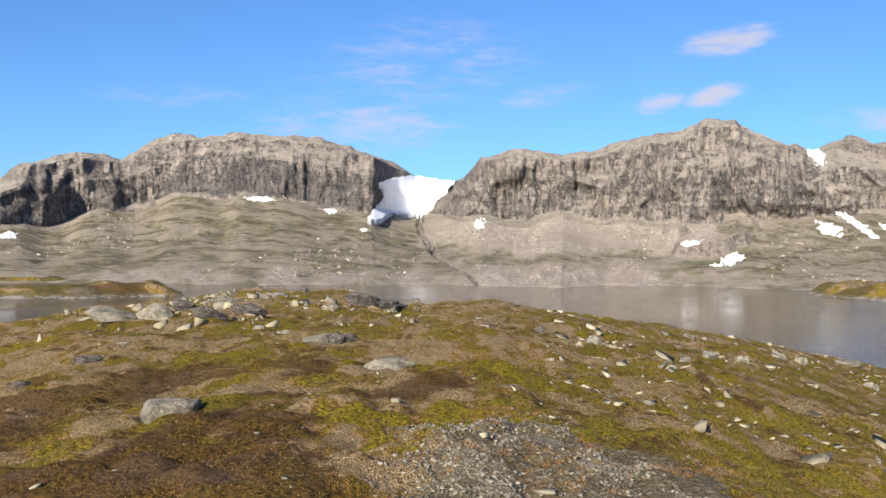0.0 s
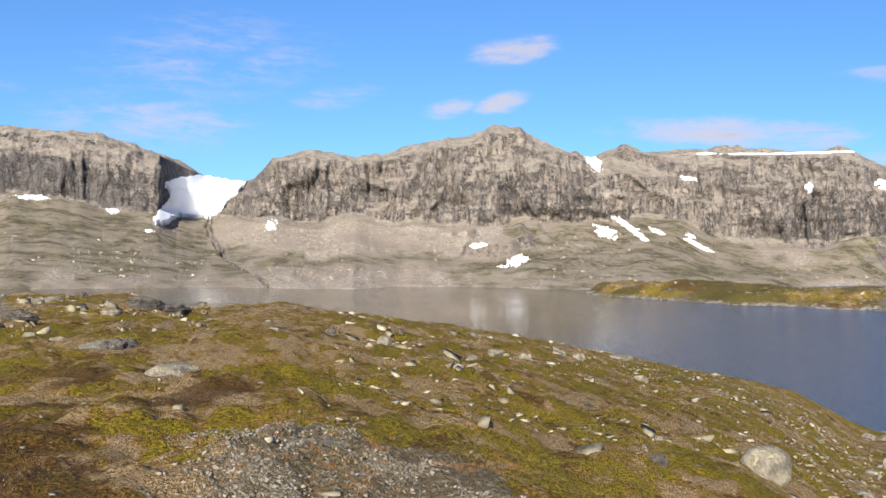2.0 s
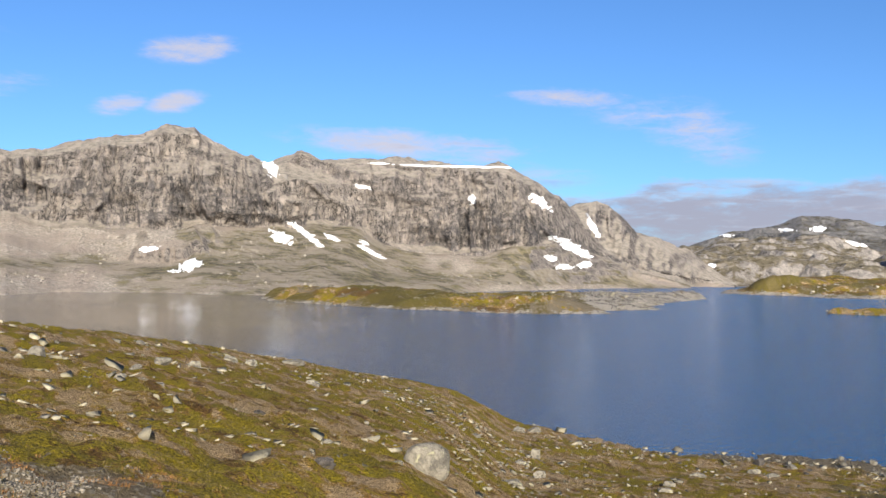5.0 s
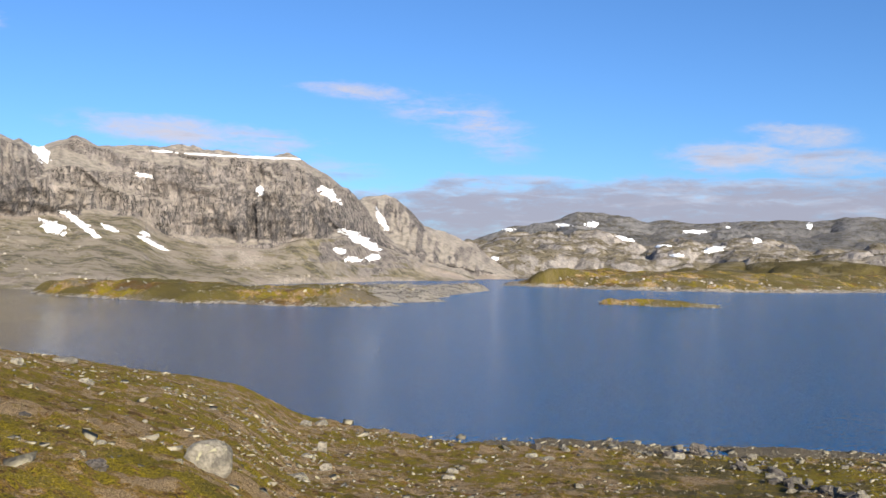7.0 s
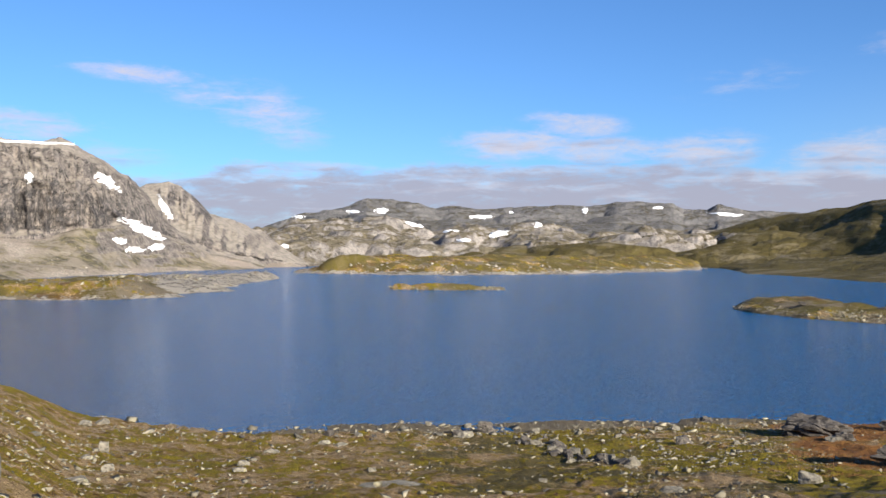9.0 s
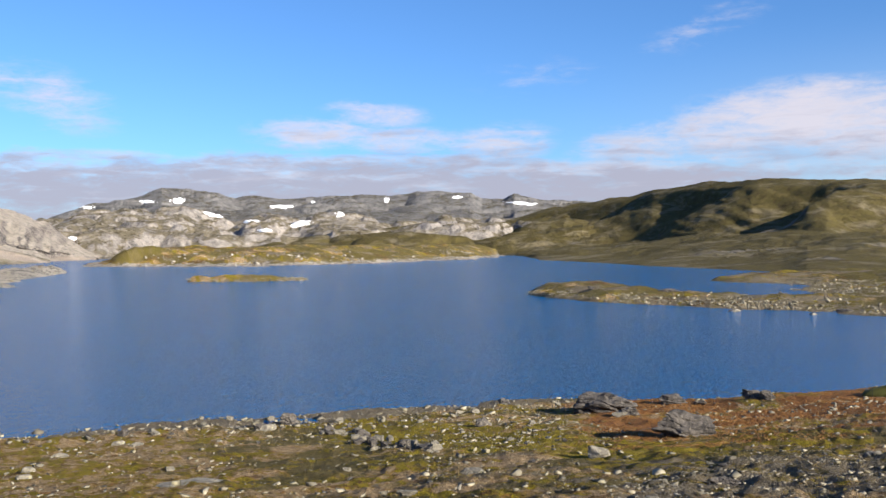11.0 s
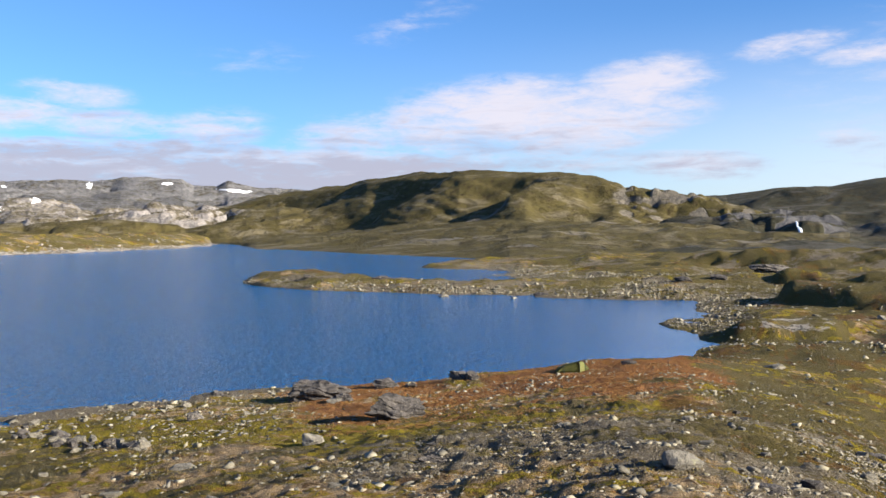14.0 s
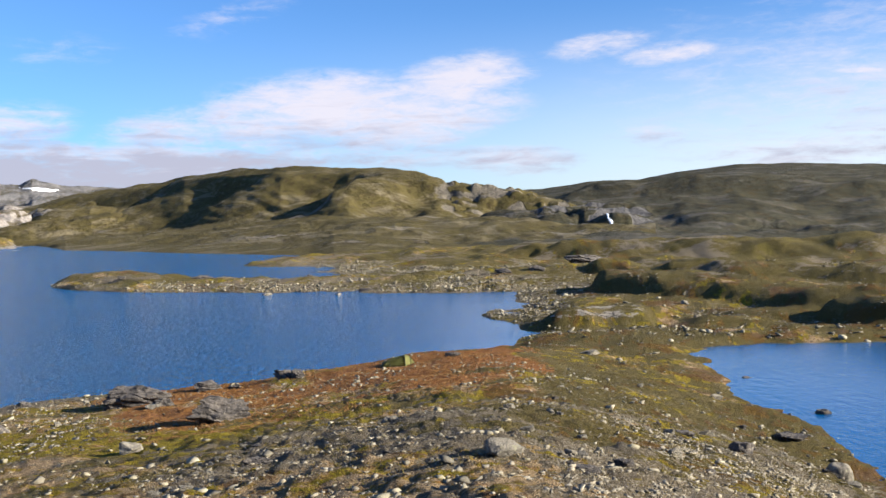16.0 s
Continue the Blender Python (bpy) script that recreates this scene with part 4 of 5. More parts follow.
def east_shape(b, r, z, s):
    arc = np.radians(b) * 1000
    x, y = at(b, r)
    z = z + soft(s, 0.1, 0.7) * soft(s, 2.0, 1.6) * (13 * fbm(arc / 210, r / 260, 0, 3, 81) + 2.0 * ridged(arc / 120, r / 200, 0, 2, 82))
    z = z + soft(s, 0.1, 0.5) * 1.2 * fbm(arc / 24, r / 30, 0, 3, 83)
    z = terraced(z, arc, r, 16, 0.12 * soft(s, 0.2, 0.6) * soft(s, 2.0, 1.7), 85)
    crag = soft(np.abs(b - 104.2), 4.2, 2.4) * soft(np.abs(s - 1.05 - 0.06 * (104 - b)), 0.45, 0.2)       # a craggy step
    z = z + crag * (domes(x, y, (99, 108), (540, 760), 140, (6, 20), (1.5, 6.5), 86) + 0.6 * ridged(arc / 13, r / 22, 0, 3, 84))
    return r, z, (("crag", 0.75 * crag * soft(fbm(arc / 22, r / 26, 0, 3, 87), -0.25, 0.35)),)


def build_east():
    b = np.concatenate([np.arange(94, 126, 0.1), np.arange(126, 150.1, 1.0)])
    crest = knots(b, EAST_CREST, 1)
    lines = [(np.full_like(b, 330.0), np.full_like(b, 0.5)), (np.full_like(b, 640.0), up(640, np.interp(b, [94, 104, 112, 150], [-0.4, 0.1, -0.2, 0]))), (np.full_like(b, 1250.0), up(1250, crest * 0.8)), (np.full_like(b, 1600.0), up(1600, crest)), (np.full_like(b, 2000.0), up(1600, crest) - 40)]
    loft("east_fell", b, lines, (50, 70, 24, 6), east_shape, EASTHILL, "broad dark green and grey fell with rock bands", "hill")


build_east()

# ---- snow ----
def in_outline(b, e, outline):
    """True where the bearing and height lie inside a closed outline."""
    inside = np.zeros(b.shape, bool)
    for (b0, e0), (b1, e1) in zip(outline, outline[1:] + outline[:1]):
        cross = (e0 > e) != (e1 > e)
        with np.errstate(divide="ignore", invalid="ignore"):
            inside ^= cross & (b < (b1 - b0) * (e - e0) / (e1 - e0) + b0)
    return inside


def refine(a, axis, times):
    a = np.moveaxis(a, axis, 0)
    s = np.linspace(0, len(a) - 1, (len(a) - 1) * times + 1)
    k = np.minimum(s.astype(int), len(a) - 2)
    f = (s - k).reshape((-1,) + (1,) * (a.ndim - 1))
    return np.moveaxis(a[k] * (1 - f) + a[k + 1] * f, 0, axis)


def snow_patch(sheet, bearing, height, half_width, half_height, tilt, seed, skip, depth, outline=None):
    """A patch of old snow that lies on a fell, thickest in its middle."""
    bearings, x, y, z = SHEETS[sheet]
    reach = max(half_width, half_height) * 1.5 + 0.2
    lo, hi = np.searchsorted(bearings, [bearing - reach, bearing + reach])
    cut = [q[:len(q) - skip, max(lo - 1, 0):hi + 1] for q in (x, y, z)]
    x, y, z = (refine(refine(q, 1, 3), 0, 3) for q in cut)
    if outline:                                         # deep snow lies smooth over the rock
        for q in (x, y, z):
            for _ in range(60):
                q[1:-1] = (q[:-2] + 2 * q[1:-1] + q[2:]) / 4
                q[:, 1:-1] = (q[:, :-2] + 2 * q[:, 1:-1] + q[:, 2:]) / 4
    b, r = np.degrees(np.arctan2(x, y)), np.hypot(x, y)
    e = np.degrees(np.arctan2(z - EYE, r))
    u, v = b - bearing, e - height
    c, s = math.cos(radians(tilt)), math.sin(radians(tilt))
    half_width, half_height = half_width * 0.85, half_height * 0.85
    wave = 0.42 * fbm(b * 3 / max(half_width, 0.3) + seed, e * 1.6 / max(half_height, 0.1), 0, 5, 90 + seed, 0.62)
    d = np.sqrt(((u * c + v * s) / half_width) ** 2 + ((v * c - u * s) / half_height) ** 2) + wave
    if outline:
        d = np.where(in_outline(b + 0.07 * fbm(b * 6, e * 6, 0, 3, 7), e + 0.05 * fbm(b * 6, e * 6, 0, 3, 8), outline), 0.4, 1.6)
    lift = depth * np.where(d < 1, np.sqrt(np.clip(1 - d, 0, 1)), -2.5 * np.clip(d - 1, 0, 0.6))
    z = z + lift * 0.8
    x, y = x * (1 - 0.7 * lift / r), y * (1 - 0.7 * lift / r)
    cell = (d[:-1, :-1] + d[1:, 1:] + d[1:, :-1] + d[:-1, 1:]) / 4 < (1.02 if outline else 1.35)
    if cell.sum() < 3:
        return
    middle = np.where(cell, d[:-1, :-1], 9)
    whole = middle == middle.min()
    for _ in range(400):
        grown = whole.copy()
        grown[1:] |= whole[:-1]
        grown[:-1] |= whole[1:]
        grown[:, 1:] |= whole[:, :-1]
        grown[:, :-1] |= whole[:, 1:]
        grown &= cell
        if (grown == whole).all():
            break
        whole = grown
    cell = whole
    ob = grid_mesh("snow_patch", x, y, z, SNOW, keep=cell)
    tagged(ob, "large sunlit snowfield filling the gap between cliffs" if outline else "patch of old white summer snow on bare rock", "snow", group="" if outline else "snow patches")


SNOWFIELD = [(-3.88, 4.01), (-3.21, 4.26), (-2.04, 4.51), (-1.36, 4.45), (-0.35, 4.3), (0.6, 4.2), (0.5, 3.97), (-0.34, 3.29), (-0.67, 2.72), (-1.44, 2.23), (-2.35, 2.22), (-3.19, 2.28), (-3.79, 1.8), (-4.52, 1.79), (-4.2, 2.4), (-3.7, 2.91), (-3.54, 3.58)]
snow_patch("mountain", -1.9, 3.2, 2.8, 1.4, 0, 1, 8, 5.0, SNOWFIELD)
# bearing, height, half width, half height, tilt
CLIFF_SNOW = [(-10.99, 3.2, 0.94, 0.14, 0), (-6.7, 2.56, 0.34, 0.17, 0), (-4.69, 1.48, 0.3, 0.1, 0), (2.14, 1.91, 0.37, 0.3, 30), (14.44, 0.89, 0.54, 0.2, 10), (16.64, -0.03, 0.88, 0.34, 20), (21.9, 1.73, 0.81, 0.37, -20), (23.33, 1.97, 1.75, 0.2, -38),
              (-24.34, 0.81, 0.54, 0.2, 0), (21.1, 5.92, 0.54, 0.3, -30), (24.87, 1.79, 0.51, 0.13, -20), (26.8, 1.53, 0.34, 0.13, -20), (33.12, 4.3, 0.27, 0.24, 0)]
CLIFF_SNOW += [(37.16, 4.16, 0.81, 0.27, -35), (39.05, 1.54, 1.35, 0.3, -30), (26.62, 4.86, 0.47, 0.13, -10), (21.37, 5.54, 0.3, 0.3, -40), (37.91, 0.81, 0.4, 0.17, -10), (38.66, 0.3, 0.47, 0.2, 0), (39.84, 0.46, 0.54, 0.2, 5),
               (33.0, 6.16, 2.6, 0.06, 0), (29.9, 6.19, 1.9, 0.05, -1), (27.6, 6.25, 0.6, 0.05, 0), (27.13, 1.03, 1.01, 0.13, -25)]
for k, row in enumerate(CLIFF_SNOW):
    snow_patch("mountain", *row, 10 + k, 6, 0.7)
snow_patch("rocky_knob", 40.29, 2.75, 0.81, 0.2, -60, 5, 4, 0.9)
FAR_SNOW = [(51.1, 2.61, 0.47, 0.1, 0), (52.77, 2.68, 0.47, 0.17, 0), (54.62, 1.88, 0.67, 0.13, -10), (58.66, 2.32, 0.74, 0.13, 0), (59.77, 1.31, 0.61, 0.17, 10), (62.08, 1.85, 0.27, 0.2, 0), (66.9, 0.97, 0.94, 0.2, 0), (72.95, 2.38, 0.88, 0.1, -5),
            (47.06, 0.55, 0.27, 0.13, 0), (47.88, 2.29, 0.4, 0.1, 0), (56.64, 1.45, 0.67, 0.1, 0), (60.51, 2.56, 0.17, 0.1, 0), (64.84, 2.67, 0.17, 0.17, 0), (69.07, 2.81, 0.3, 0.1, 0), (48.94, 1.42, 0.34, 0.1, 10), (57.65, 0.94, 0.47, 0.1, 0)]
for k, row in enumerate(FAR_SNOW):
    snow_patch("far_peaks" if row[1] > 2.15 else "moor" if row[0] > 66 and row[1] < 1 else "far_hills", *row, 50 + k, 6, 1.6)


# ---- the waterfall ----
def foam():
    m, n = material("falling_water")
    p = place(n)
    n.surface(n.mix(n.noise(n.stretch(p, 1, 1, 0.2), 1.2, 4, 0.6), (0.85, 0.87, 0.9), (0.45, 0.5, 0.56)), 0.4, None, 0.4)
    return m


def waterfall():
    """White water that drops down a rock step in two slides."""
    bearings, x, y, z = SHEETS["east_fell"]
    s = np.linspace(0, 1, 40)
    b = 105.2 + 0.4 * s + 0.06 * fbm(s * 5, 0, 0, 3, 4)
    e = 0.26 - 1.02 * s
    col = np.argmin(np.abs(bearings - 105.45))
    r_line, z_line = np.hypot(x[:100, col], y[:100, col]), z[:100, col]
    rays = np.degrees(np.arctan2(z_line - EYE, r_line))
    r = np.interp(e, np.maximum.accumulate(rays), r_line) - 6.0
    half = (0.085 + 0.04 * fbm(s * 9, 3, 0, 3, 5)) * (0.7 + 0.9 * s)
    u = np.linspace(-1, 1, 7)
    bb = b[:, None] + half[:, None] * u[None, :]
    rr = r[:, None] - 0.8 * (1 - u[None, :] ** 2)
    xx, yy = at(bb, rr)
    zz = EYE + rr * np.tan(np.radians(e))[:, None]
    tagged(grid_mesh("waterfall", xx[::-1], yy[::-1], zz[::-1], foam()), "white waterfall dropping down a dark rock step", "waterfall")


waterfall()


# ---- stones ----
def rock_shape(seed, detail=3, cuts=10, rough=0.10, top=True):
    """Points and faces of a stone about 2 across, faceted and worn."""
    rng = np.random.default_rng(seed)
    bm = bmesh.new()
    bmesh.ops.create_icosphere(bm, subdivisions=detail, radius=1.0)
    v = np.array([q.co[:] for q in bm.verts])
    f = np.array([[q.index for q in face.verts] for face in bm.faces])
    bm.free()
    planes = rng.normal(size=(cuts + 4 if cuts > 3 else 3, 3))
    planes[0] = (*rng.normal(0, 0.18, 2), 1.0) if top else planes[0]
    planes /= np.linalg.norm(planes, axis=1)[:, None]
    reach = rng.uniform(0.55, 0.86, len(planes)) if cuts > 3 else rng.uniform(0.82, 0.95, len(planes))
    near = v @ planes.T
    v = v * np.minimum(1.0, np.where(near > 0.05, reach / np.maximum(near, 0.05), 9).min(1))[:, None]
    n = fbm(v[:, 0] * 2.3 + seed, v[:, 1] * 2.3, v[:, 2] * 2.3, 4, seed)
    v = v * (1 + rough * n)[:, None]
    v /= np.abs(v).max(0)
    return v, f


def block_shape(seed, corners=11):
    """Points and faces of an angular broken block about 2 across."""
    rng = np.random.default_rng(seed)
    p = rng.uniform(-1, 1, (corners * 3, 3))
    p = p[np.argsort(-np.abs(p).sum(1))][:corners]
    bm = bmesh.new()
    for c in p:
        bm.verts.new(c)
    done = bmesh.ops.convex_hull(bm, input=bm.verts[:])
    bmesh.ops.delete(bm, geom=[g for g in done["geom_interior"] if isinstance(g, bmesh.types.BMVert)], context="VERTS")
    bmesh.ops.recalc_face_normals(bm, faces=bm.faces[:])
    bm.verts.index_update()
    v = np.array([c.co[:] for c in bm.verts])
    f = np.array([[c.index for c in face.verts] for face in bm.faces])
    bm.free()
    return v / np.abs(v).max(0), f


def rock_mesh(name, v, f, paint, smooth=False):
    mesh = bpy.data.meshes.new(name)
    mesh.from_pydata(v.tolist(), [], f.tolist())
    mesh.polygons.foreach_set("use_smooth", np.full(len(f), smooth))
    mesh.materials.append(paint)
    return mesh


def boulder(bearing, r, width, height, seed, paint, label, name="boulder", group="boulders"):
    egg = paint is PALE and height > 0.6 * width and width > 0.6        # worn round
    large = paint is GREY and width > 0.9
    v, f = rock_shape(seed, 5 if large else 4, 1 if egg else 14, 0.05 if egg or paint is PALE else 0.12, not egg)
    if egg:
        v = np.sign(v) * np.abs(v) ** 0.82
    beds = grain(v[:, 2] * 5.5 + v[:, 0] * 0.8, seed * 1.7, v[:, 1] * 0.4, seed)       # worn beds in the rock
    if large:
        q = v[:, 2] * 3.4 + v[:, 0] * 0.9 + 0.5 * fbm(v[:, 0] * 1.6, v[:, 1] * 1.6, v[:, 2], 3, seed + 3)
        ledge = q - np.floor(q)
        out = lattice(np.floor(q).astype(np.int64), np.zeros(len(q), np.int64), np.zeros(len(q), np.int64), seed)
        v[:, :2] *= (1 + 0.10 * out + 0.14 * (soft(ledge, 0.0, 0.22) * soft(ledge, 1.0, 0.7) - 0.7))[:, None]
        v *= (1 + 0.055 * ridged(v[:, 0] * 2.6, v[:, 1] * 2.6, v[:, 2] * 3.4, 3, seed + 5))[:, None]
        v[:, 0] -= 0.22 * np.clip(v[:, 2], -0.5, 1)
        v /= np.abs(v).max(0)
    else:
        v[:, :2] *= (1 + (0.10 if paint is GREY else 0.03) * beds)[:, None]
    x, y = at(bearing, r + width * 0.3)
    v = v * (width * 0.54, width * random.uniform(0.34, 0.5), 1)
    v[:, 2] *= 0.85 * height / (v[:, 2].max() + 0.25 * abs(v[:, 2].min()))
    z = max(float(ground_height(np.array([x]), np.array([y]))[0]), -0.25)
    ob = new(name, rock_mesh(name, v, f, paint, egg))
    low = 0.25 * abs(v[:, 2].min())
    ob.matrix_world = pose(x, y, z + low - 0.02, 0, 0, -bearing + random.uniform(-15, 15) * (not large))
    return tagged(ob, label, "boulder", group=group)


# bearing, distance, width, height
PALE_ONES = [(-19.05, 28.7, 1.55, 0.5), (-16.61, 28.7, 1.15, 0.5), (-7.1, 18.9, 0.75, 0.2), (-9.2, 21, 0.4, 0.12), (-12.6, 30, 0.8, 0.3), (-9.8, 36, 0.9, 0.3), (-6.6, 30, 0.6, 0.2),
             (-15.43, 9.8, 0.61, 0.24), (-3.06, 13.2, 0.74, 0.22), (9.05, 22.7, 0.4, 0.4), (2.55, 21.1, 0.27, 0.1), (13.44, 20.4, 0.24, 0.15), (15.4, 21.9, 0.36, 0.16), (14.45, 22.8, 0.49, 0.14), (19.22, 42.3, 0.75, 0.4), (20.41, 46.8, 0.66, 0.33), (14.19, 25.6, 0.36, 0.18), (15.54, 28.9, 0.51, 0.24), (17.25, 31.2, 0.55, 0.29),
             (24.03, 42.0, 0.7, 0.3), (22.88, 55.4, 1.31, 0.33), (14.27, 38.6, 0.41, 0.18), (-18.42, 19.7, 0.28, 0.1), (5.39, 8.2, 0.54, 0.06), (31.06, 20.6, 1.0, 0.68), (29.28, 18.9, 0.32, 0.14), (36.08, 33.9, 0.82, 0.29), (37.6, 38.8, 0.51, 0.33), (37.3, 50.6, 0.55, 0.55),
             (36.32, 65.0, 0.94, 0.39), (37.15, 66.5, 0.89, 0.41), (25.17, 20.8, 0.32, 0.1), (36.4, 46.4, 0.83, 0.28)]
PALE_MORE = [(46.56, 52.4, 0.94, 0.44), (44.98, 45.3, 0.6, 0.33), (49.69, 55.6, 0.8, 0.33), (57.97, 57.9, 1.25, 0.42), (44.78, 43.0, 0.64, 0.27), (70.18, 30.8, 0.75, 0.22), (50.62, 54.1, 0.78, 0.26), (77.48, 36.1, 0.96, 0.52), (99.3, 18.5, 0.84, 0.34), (92.69, 30.9, 0.37, 0.19),
             (68.6, 22.8, 0.42, 0.19), (78.77, 57.2, 1.02, 0.41), (92.37, 32.6, 0.53, 0.23), (96.16, 14.3, 0.17, 0.1), (92.91, 13.6, 0.25, 0.1), (117.86, 40.1, 0.97, 0.87), (104.22, 71.5, 1.53, 0.43), (111.26, 55.6, 0.8, 0.4), (89.26, 154.3, 1.46, 0.73), (109.58, 112.9, 0.93, 0.53),
             (85.06, 159.9, 1.89, 0.75)]
GREY_ONES = [(-13.69, 25.1, 1.0, 0.4), (-11.39, 26.9, 1.05, 0.36), (-4.6, 32.2, 1.3, 0.5), (-3.6, 32.6, 1.5, 0.42), (-8.14, 44.0, 0.5, 0.26), (-5.7, 19.1, 0.38, 0.16), (-15, 31, 0.7, 0.3), (-20.06, 17.9, 0.58, 0.19), (-0.1, 13.2, 0.35, 0.09), (3.76, 13.3, 0.28, 0.09), (-6.43, 18.8, 0.61, 0.24), (-5.44, 19.6, 0.35, 0.16), (5.8, 25.3, 0.27, 0.3), 
             (-23.66, 15.5, 0.37, 0.09), (25.01, 13.4, 0.4, 0.19), (59.18, 60.1, 1.22, 0.86), (63.61, 52.1, 1.87, 0.75), (61.58, 56.5, 1.69, 0.54), (57.67, 58.1, 1.25, 0.49), (61.86, 54.4, 1.2, 0.46),
             (66.15, 46.1, 2.08, 0.94), (62.69, 57.2, 0.67, 0.34), (79.26, 57.2, 1.37, 0.55), (71.98, 66.4, 1.06, 0.49)]
GREY_MORE = [(77.59, 60.1, 4.23, 1.6), (82.62, 45.1, 3.05, 1.35), (85.07, 24.6, 1.04, 0.27), (81.65, 64.6, 1.95, 0.7), (86.14, 63.0, 1.89, 0.76), (86.87, 62.5, 1.06, 0.68), (83.32, 64.0, 1.16, 0.39), (70.68, 52.9, 0.89, 0.63), (96.12, 63.2, 1.13, 0.38), (104.09, 18.4, 0.67, 0.18),
             (112.78, 36.3, 0.88, 0.48), (109.5, 38.0, 1.01, 0.18), (117.03, 57.2, 0.96, 0.61), (113.16, 68.4, 1.47, 0.44), (115.24, 47.0, 1.56, 0.31), (87.76, 190, 4.2, 1.6), (81.42, 190, 4.5, 0.8), (90.95, 160, 3.0, 0.8), (77.03, 200, 1.92, 0.75), (99.16, 175, 3.5, 1.0),
             (101.12, 181.5, 3.5, 1.0), (104.02, 199.5, 9.0, 3.0)]
for k, row in enumerate(PALE_ONES + PALE_MORE):
    boulder(*row, 100 + k, PALE, "upright pale lichen-covered boulder standing in turf" if row[3] > 0.75 * row[2] else "rounded pale boulder lying in the fell turf")
for k, row in enumerate(GREY_ONES + GREY_MORE):
    if 60 < row[0] < 67 and row[1] < 58:                # broken smaller in the heap
        row = (row[0], row[1], row[2] * 0.5, row[3] * 0.6)
    boulder(*row, 300 + k, GREY, "large dark grey layered boulder above the shore" if row[2] > 2.5 else "dark grey angular boulder half sunk in turf")


# a flat bedrock slab on the slope above the shore
boulder(54.0, 33.5, 3.2, 0.16, 901, PALE, "flat pale bedrock slab flush with stony turf", "rock_slab", "")
boulder(-12.5, 33.0, 2.0, 0.3, 902, PALE, "low grey bedrock hump on the hill's crest", "rock_slab", "")
boulder(-19.2, 29.0, 1.5, 0.25, 903, PALE, "low grey bedrock hump on the hill's crest", "rock_slab", "")


def spots(count, bearings, reach, seed, keep, size, tail=1.7, most=6.0):
    """Scattered places: bearing, distance and size; many small stones and few large ones, in drifts."""
    rng = np.random.default_rng(seed)
    found = []
    total = 0
    while total < count:
        b = rng.uniform(*bearings, 4 * count)
        r = np.sqrt(rng.uniform(reach[0] ** 2, reach[1] ** 2, 4 * count))
        x, y = at(b, r)
        z = ground_height(x, y)
        ok = keep(b, r, x, y, z) > rng.uniform(0, 1, 4 * count)
        s = size * np.minimum(rng.uniform(0.0001, 1, 4 * count) ** (-1 / tail), most)
        found.append(np.stack([x, y, z, s], -1)[ok])
        total += int(ok.sum())
    return np.concatenate(found)[:count]


def strew(name, places, paint, label, category, detail=1, seed=0, flat=0.6, bury=0.35):
    """Many small stones in one sheet of loose pieces."""
    rng = np.random.default_rng(seed)
    kinds = [block_shape(seed * 10 + k, 8 + k // 2) for k in range(6)]
    vs, fs, base = [], [], 0
    which = rng.integers(0, 6, len(places))
    for k, (v, f) in enumerate(kinds):
        p = places[which == k]
        if not len(p):
            continue
        a = rng.uniform(0, 2 * math.pi, len(p))
        sx, sy, sz = p[:, 3] * 0.44, p[:, 3] * 0.44 * rng.uniform(0.45, 1.0, len(p)), p[:, 3] * 0.34 * flat * rng.uniform(0.4, 1.2, len(p))
        lx, ly, lz = v[None, :, 0] * sx[:, None], v[None, :, 1] * sy[:, None], v[None, :, 2] * sz[:, None]
        c, s = np.cos(a)[:, None], np.sin(a)[:, None]
        tx, ty = rng.uniform(-0.35, 0.35, (2, len(p), 1))
        lz = lz + tx * lx + ty * ly
        pts = np.stack([p[:, 0:1] + lx * c - ly * s, p[:, 1:2] + lx * s + ly * c, p[:, 2:3] + lz + (1 - 2 * bury) * sz[:, None]], -1).reshape(-1, 3)
        faces = (f[None] + (np.arange(len(p)) * len(v))[:, None, None]).reshape(-1, 3) + base
        base += len(pts)
        vs.append(pts)
        fs.append(faces)
    points, faces = np.concatenate(vs), np.concatenate(fs)
    mesh = bpy.data.meshes.new(name)
    mesh.vertices.add(len(points))
    mesh.vertices.foreach_set("co", points.ravel())
    mesh.loops.add(faces.size)
    mesh.loops.foreach_set("vertex_index", faces.ravel().astype(np.int32))
    mesh.polygons.add(len(faces))
    mesh.polygons.foreach_set("loop_start", np.arange(0, faces.size, 3, dtype=np.int32))
    mesh.update(calc_edges=True)
    mesh.materials.append(paint)
    return tagged(new(name, mesh), label, category, kind="stuff")


def loose_stone(name, tones):
    """Loose stones, each with a tone of its own."""
    m, n = material(name)
    p = place(n)
    tone = n.add("ShaderNodeNewGeometry").outputs["Random Per Island"]
    ramp = n.add("ShaderNodeValToRGB")
    n.put(tone, ramp.inputs[0])
    ramp.color_ramp.elements[0].color = (*tones[0], 1)
    ramp.color_ramp.elements[1].color = (*tones[-1], 1)
    for k, c in enumerate(tones[1:-1]):
        ramp.color_ramp.elements.new((k + 1) / (len(tones) - 1)).color = (*c, 1)
    fine = n.noise(p, 11, 5, 0.7)
    colour = n.mix(n.step(fine, 0.45, 0.7, 0.0, 0.7), ramp.outputs[0], (0.14, 0.13, 0.11))
    n.surface(colour, 0.93, n.bump(fine, 0.6, 0.04), 0.15)
    return m


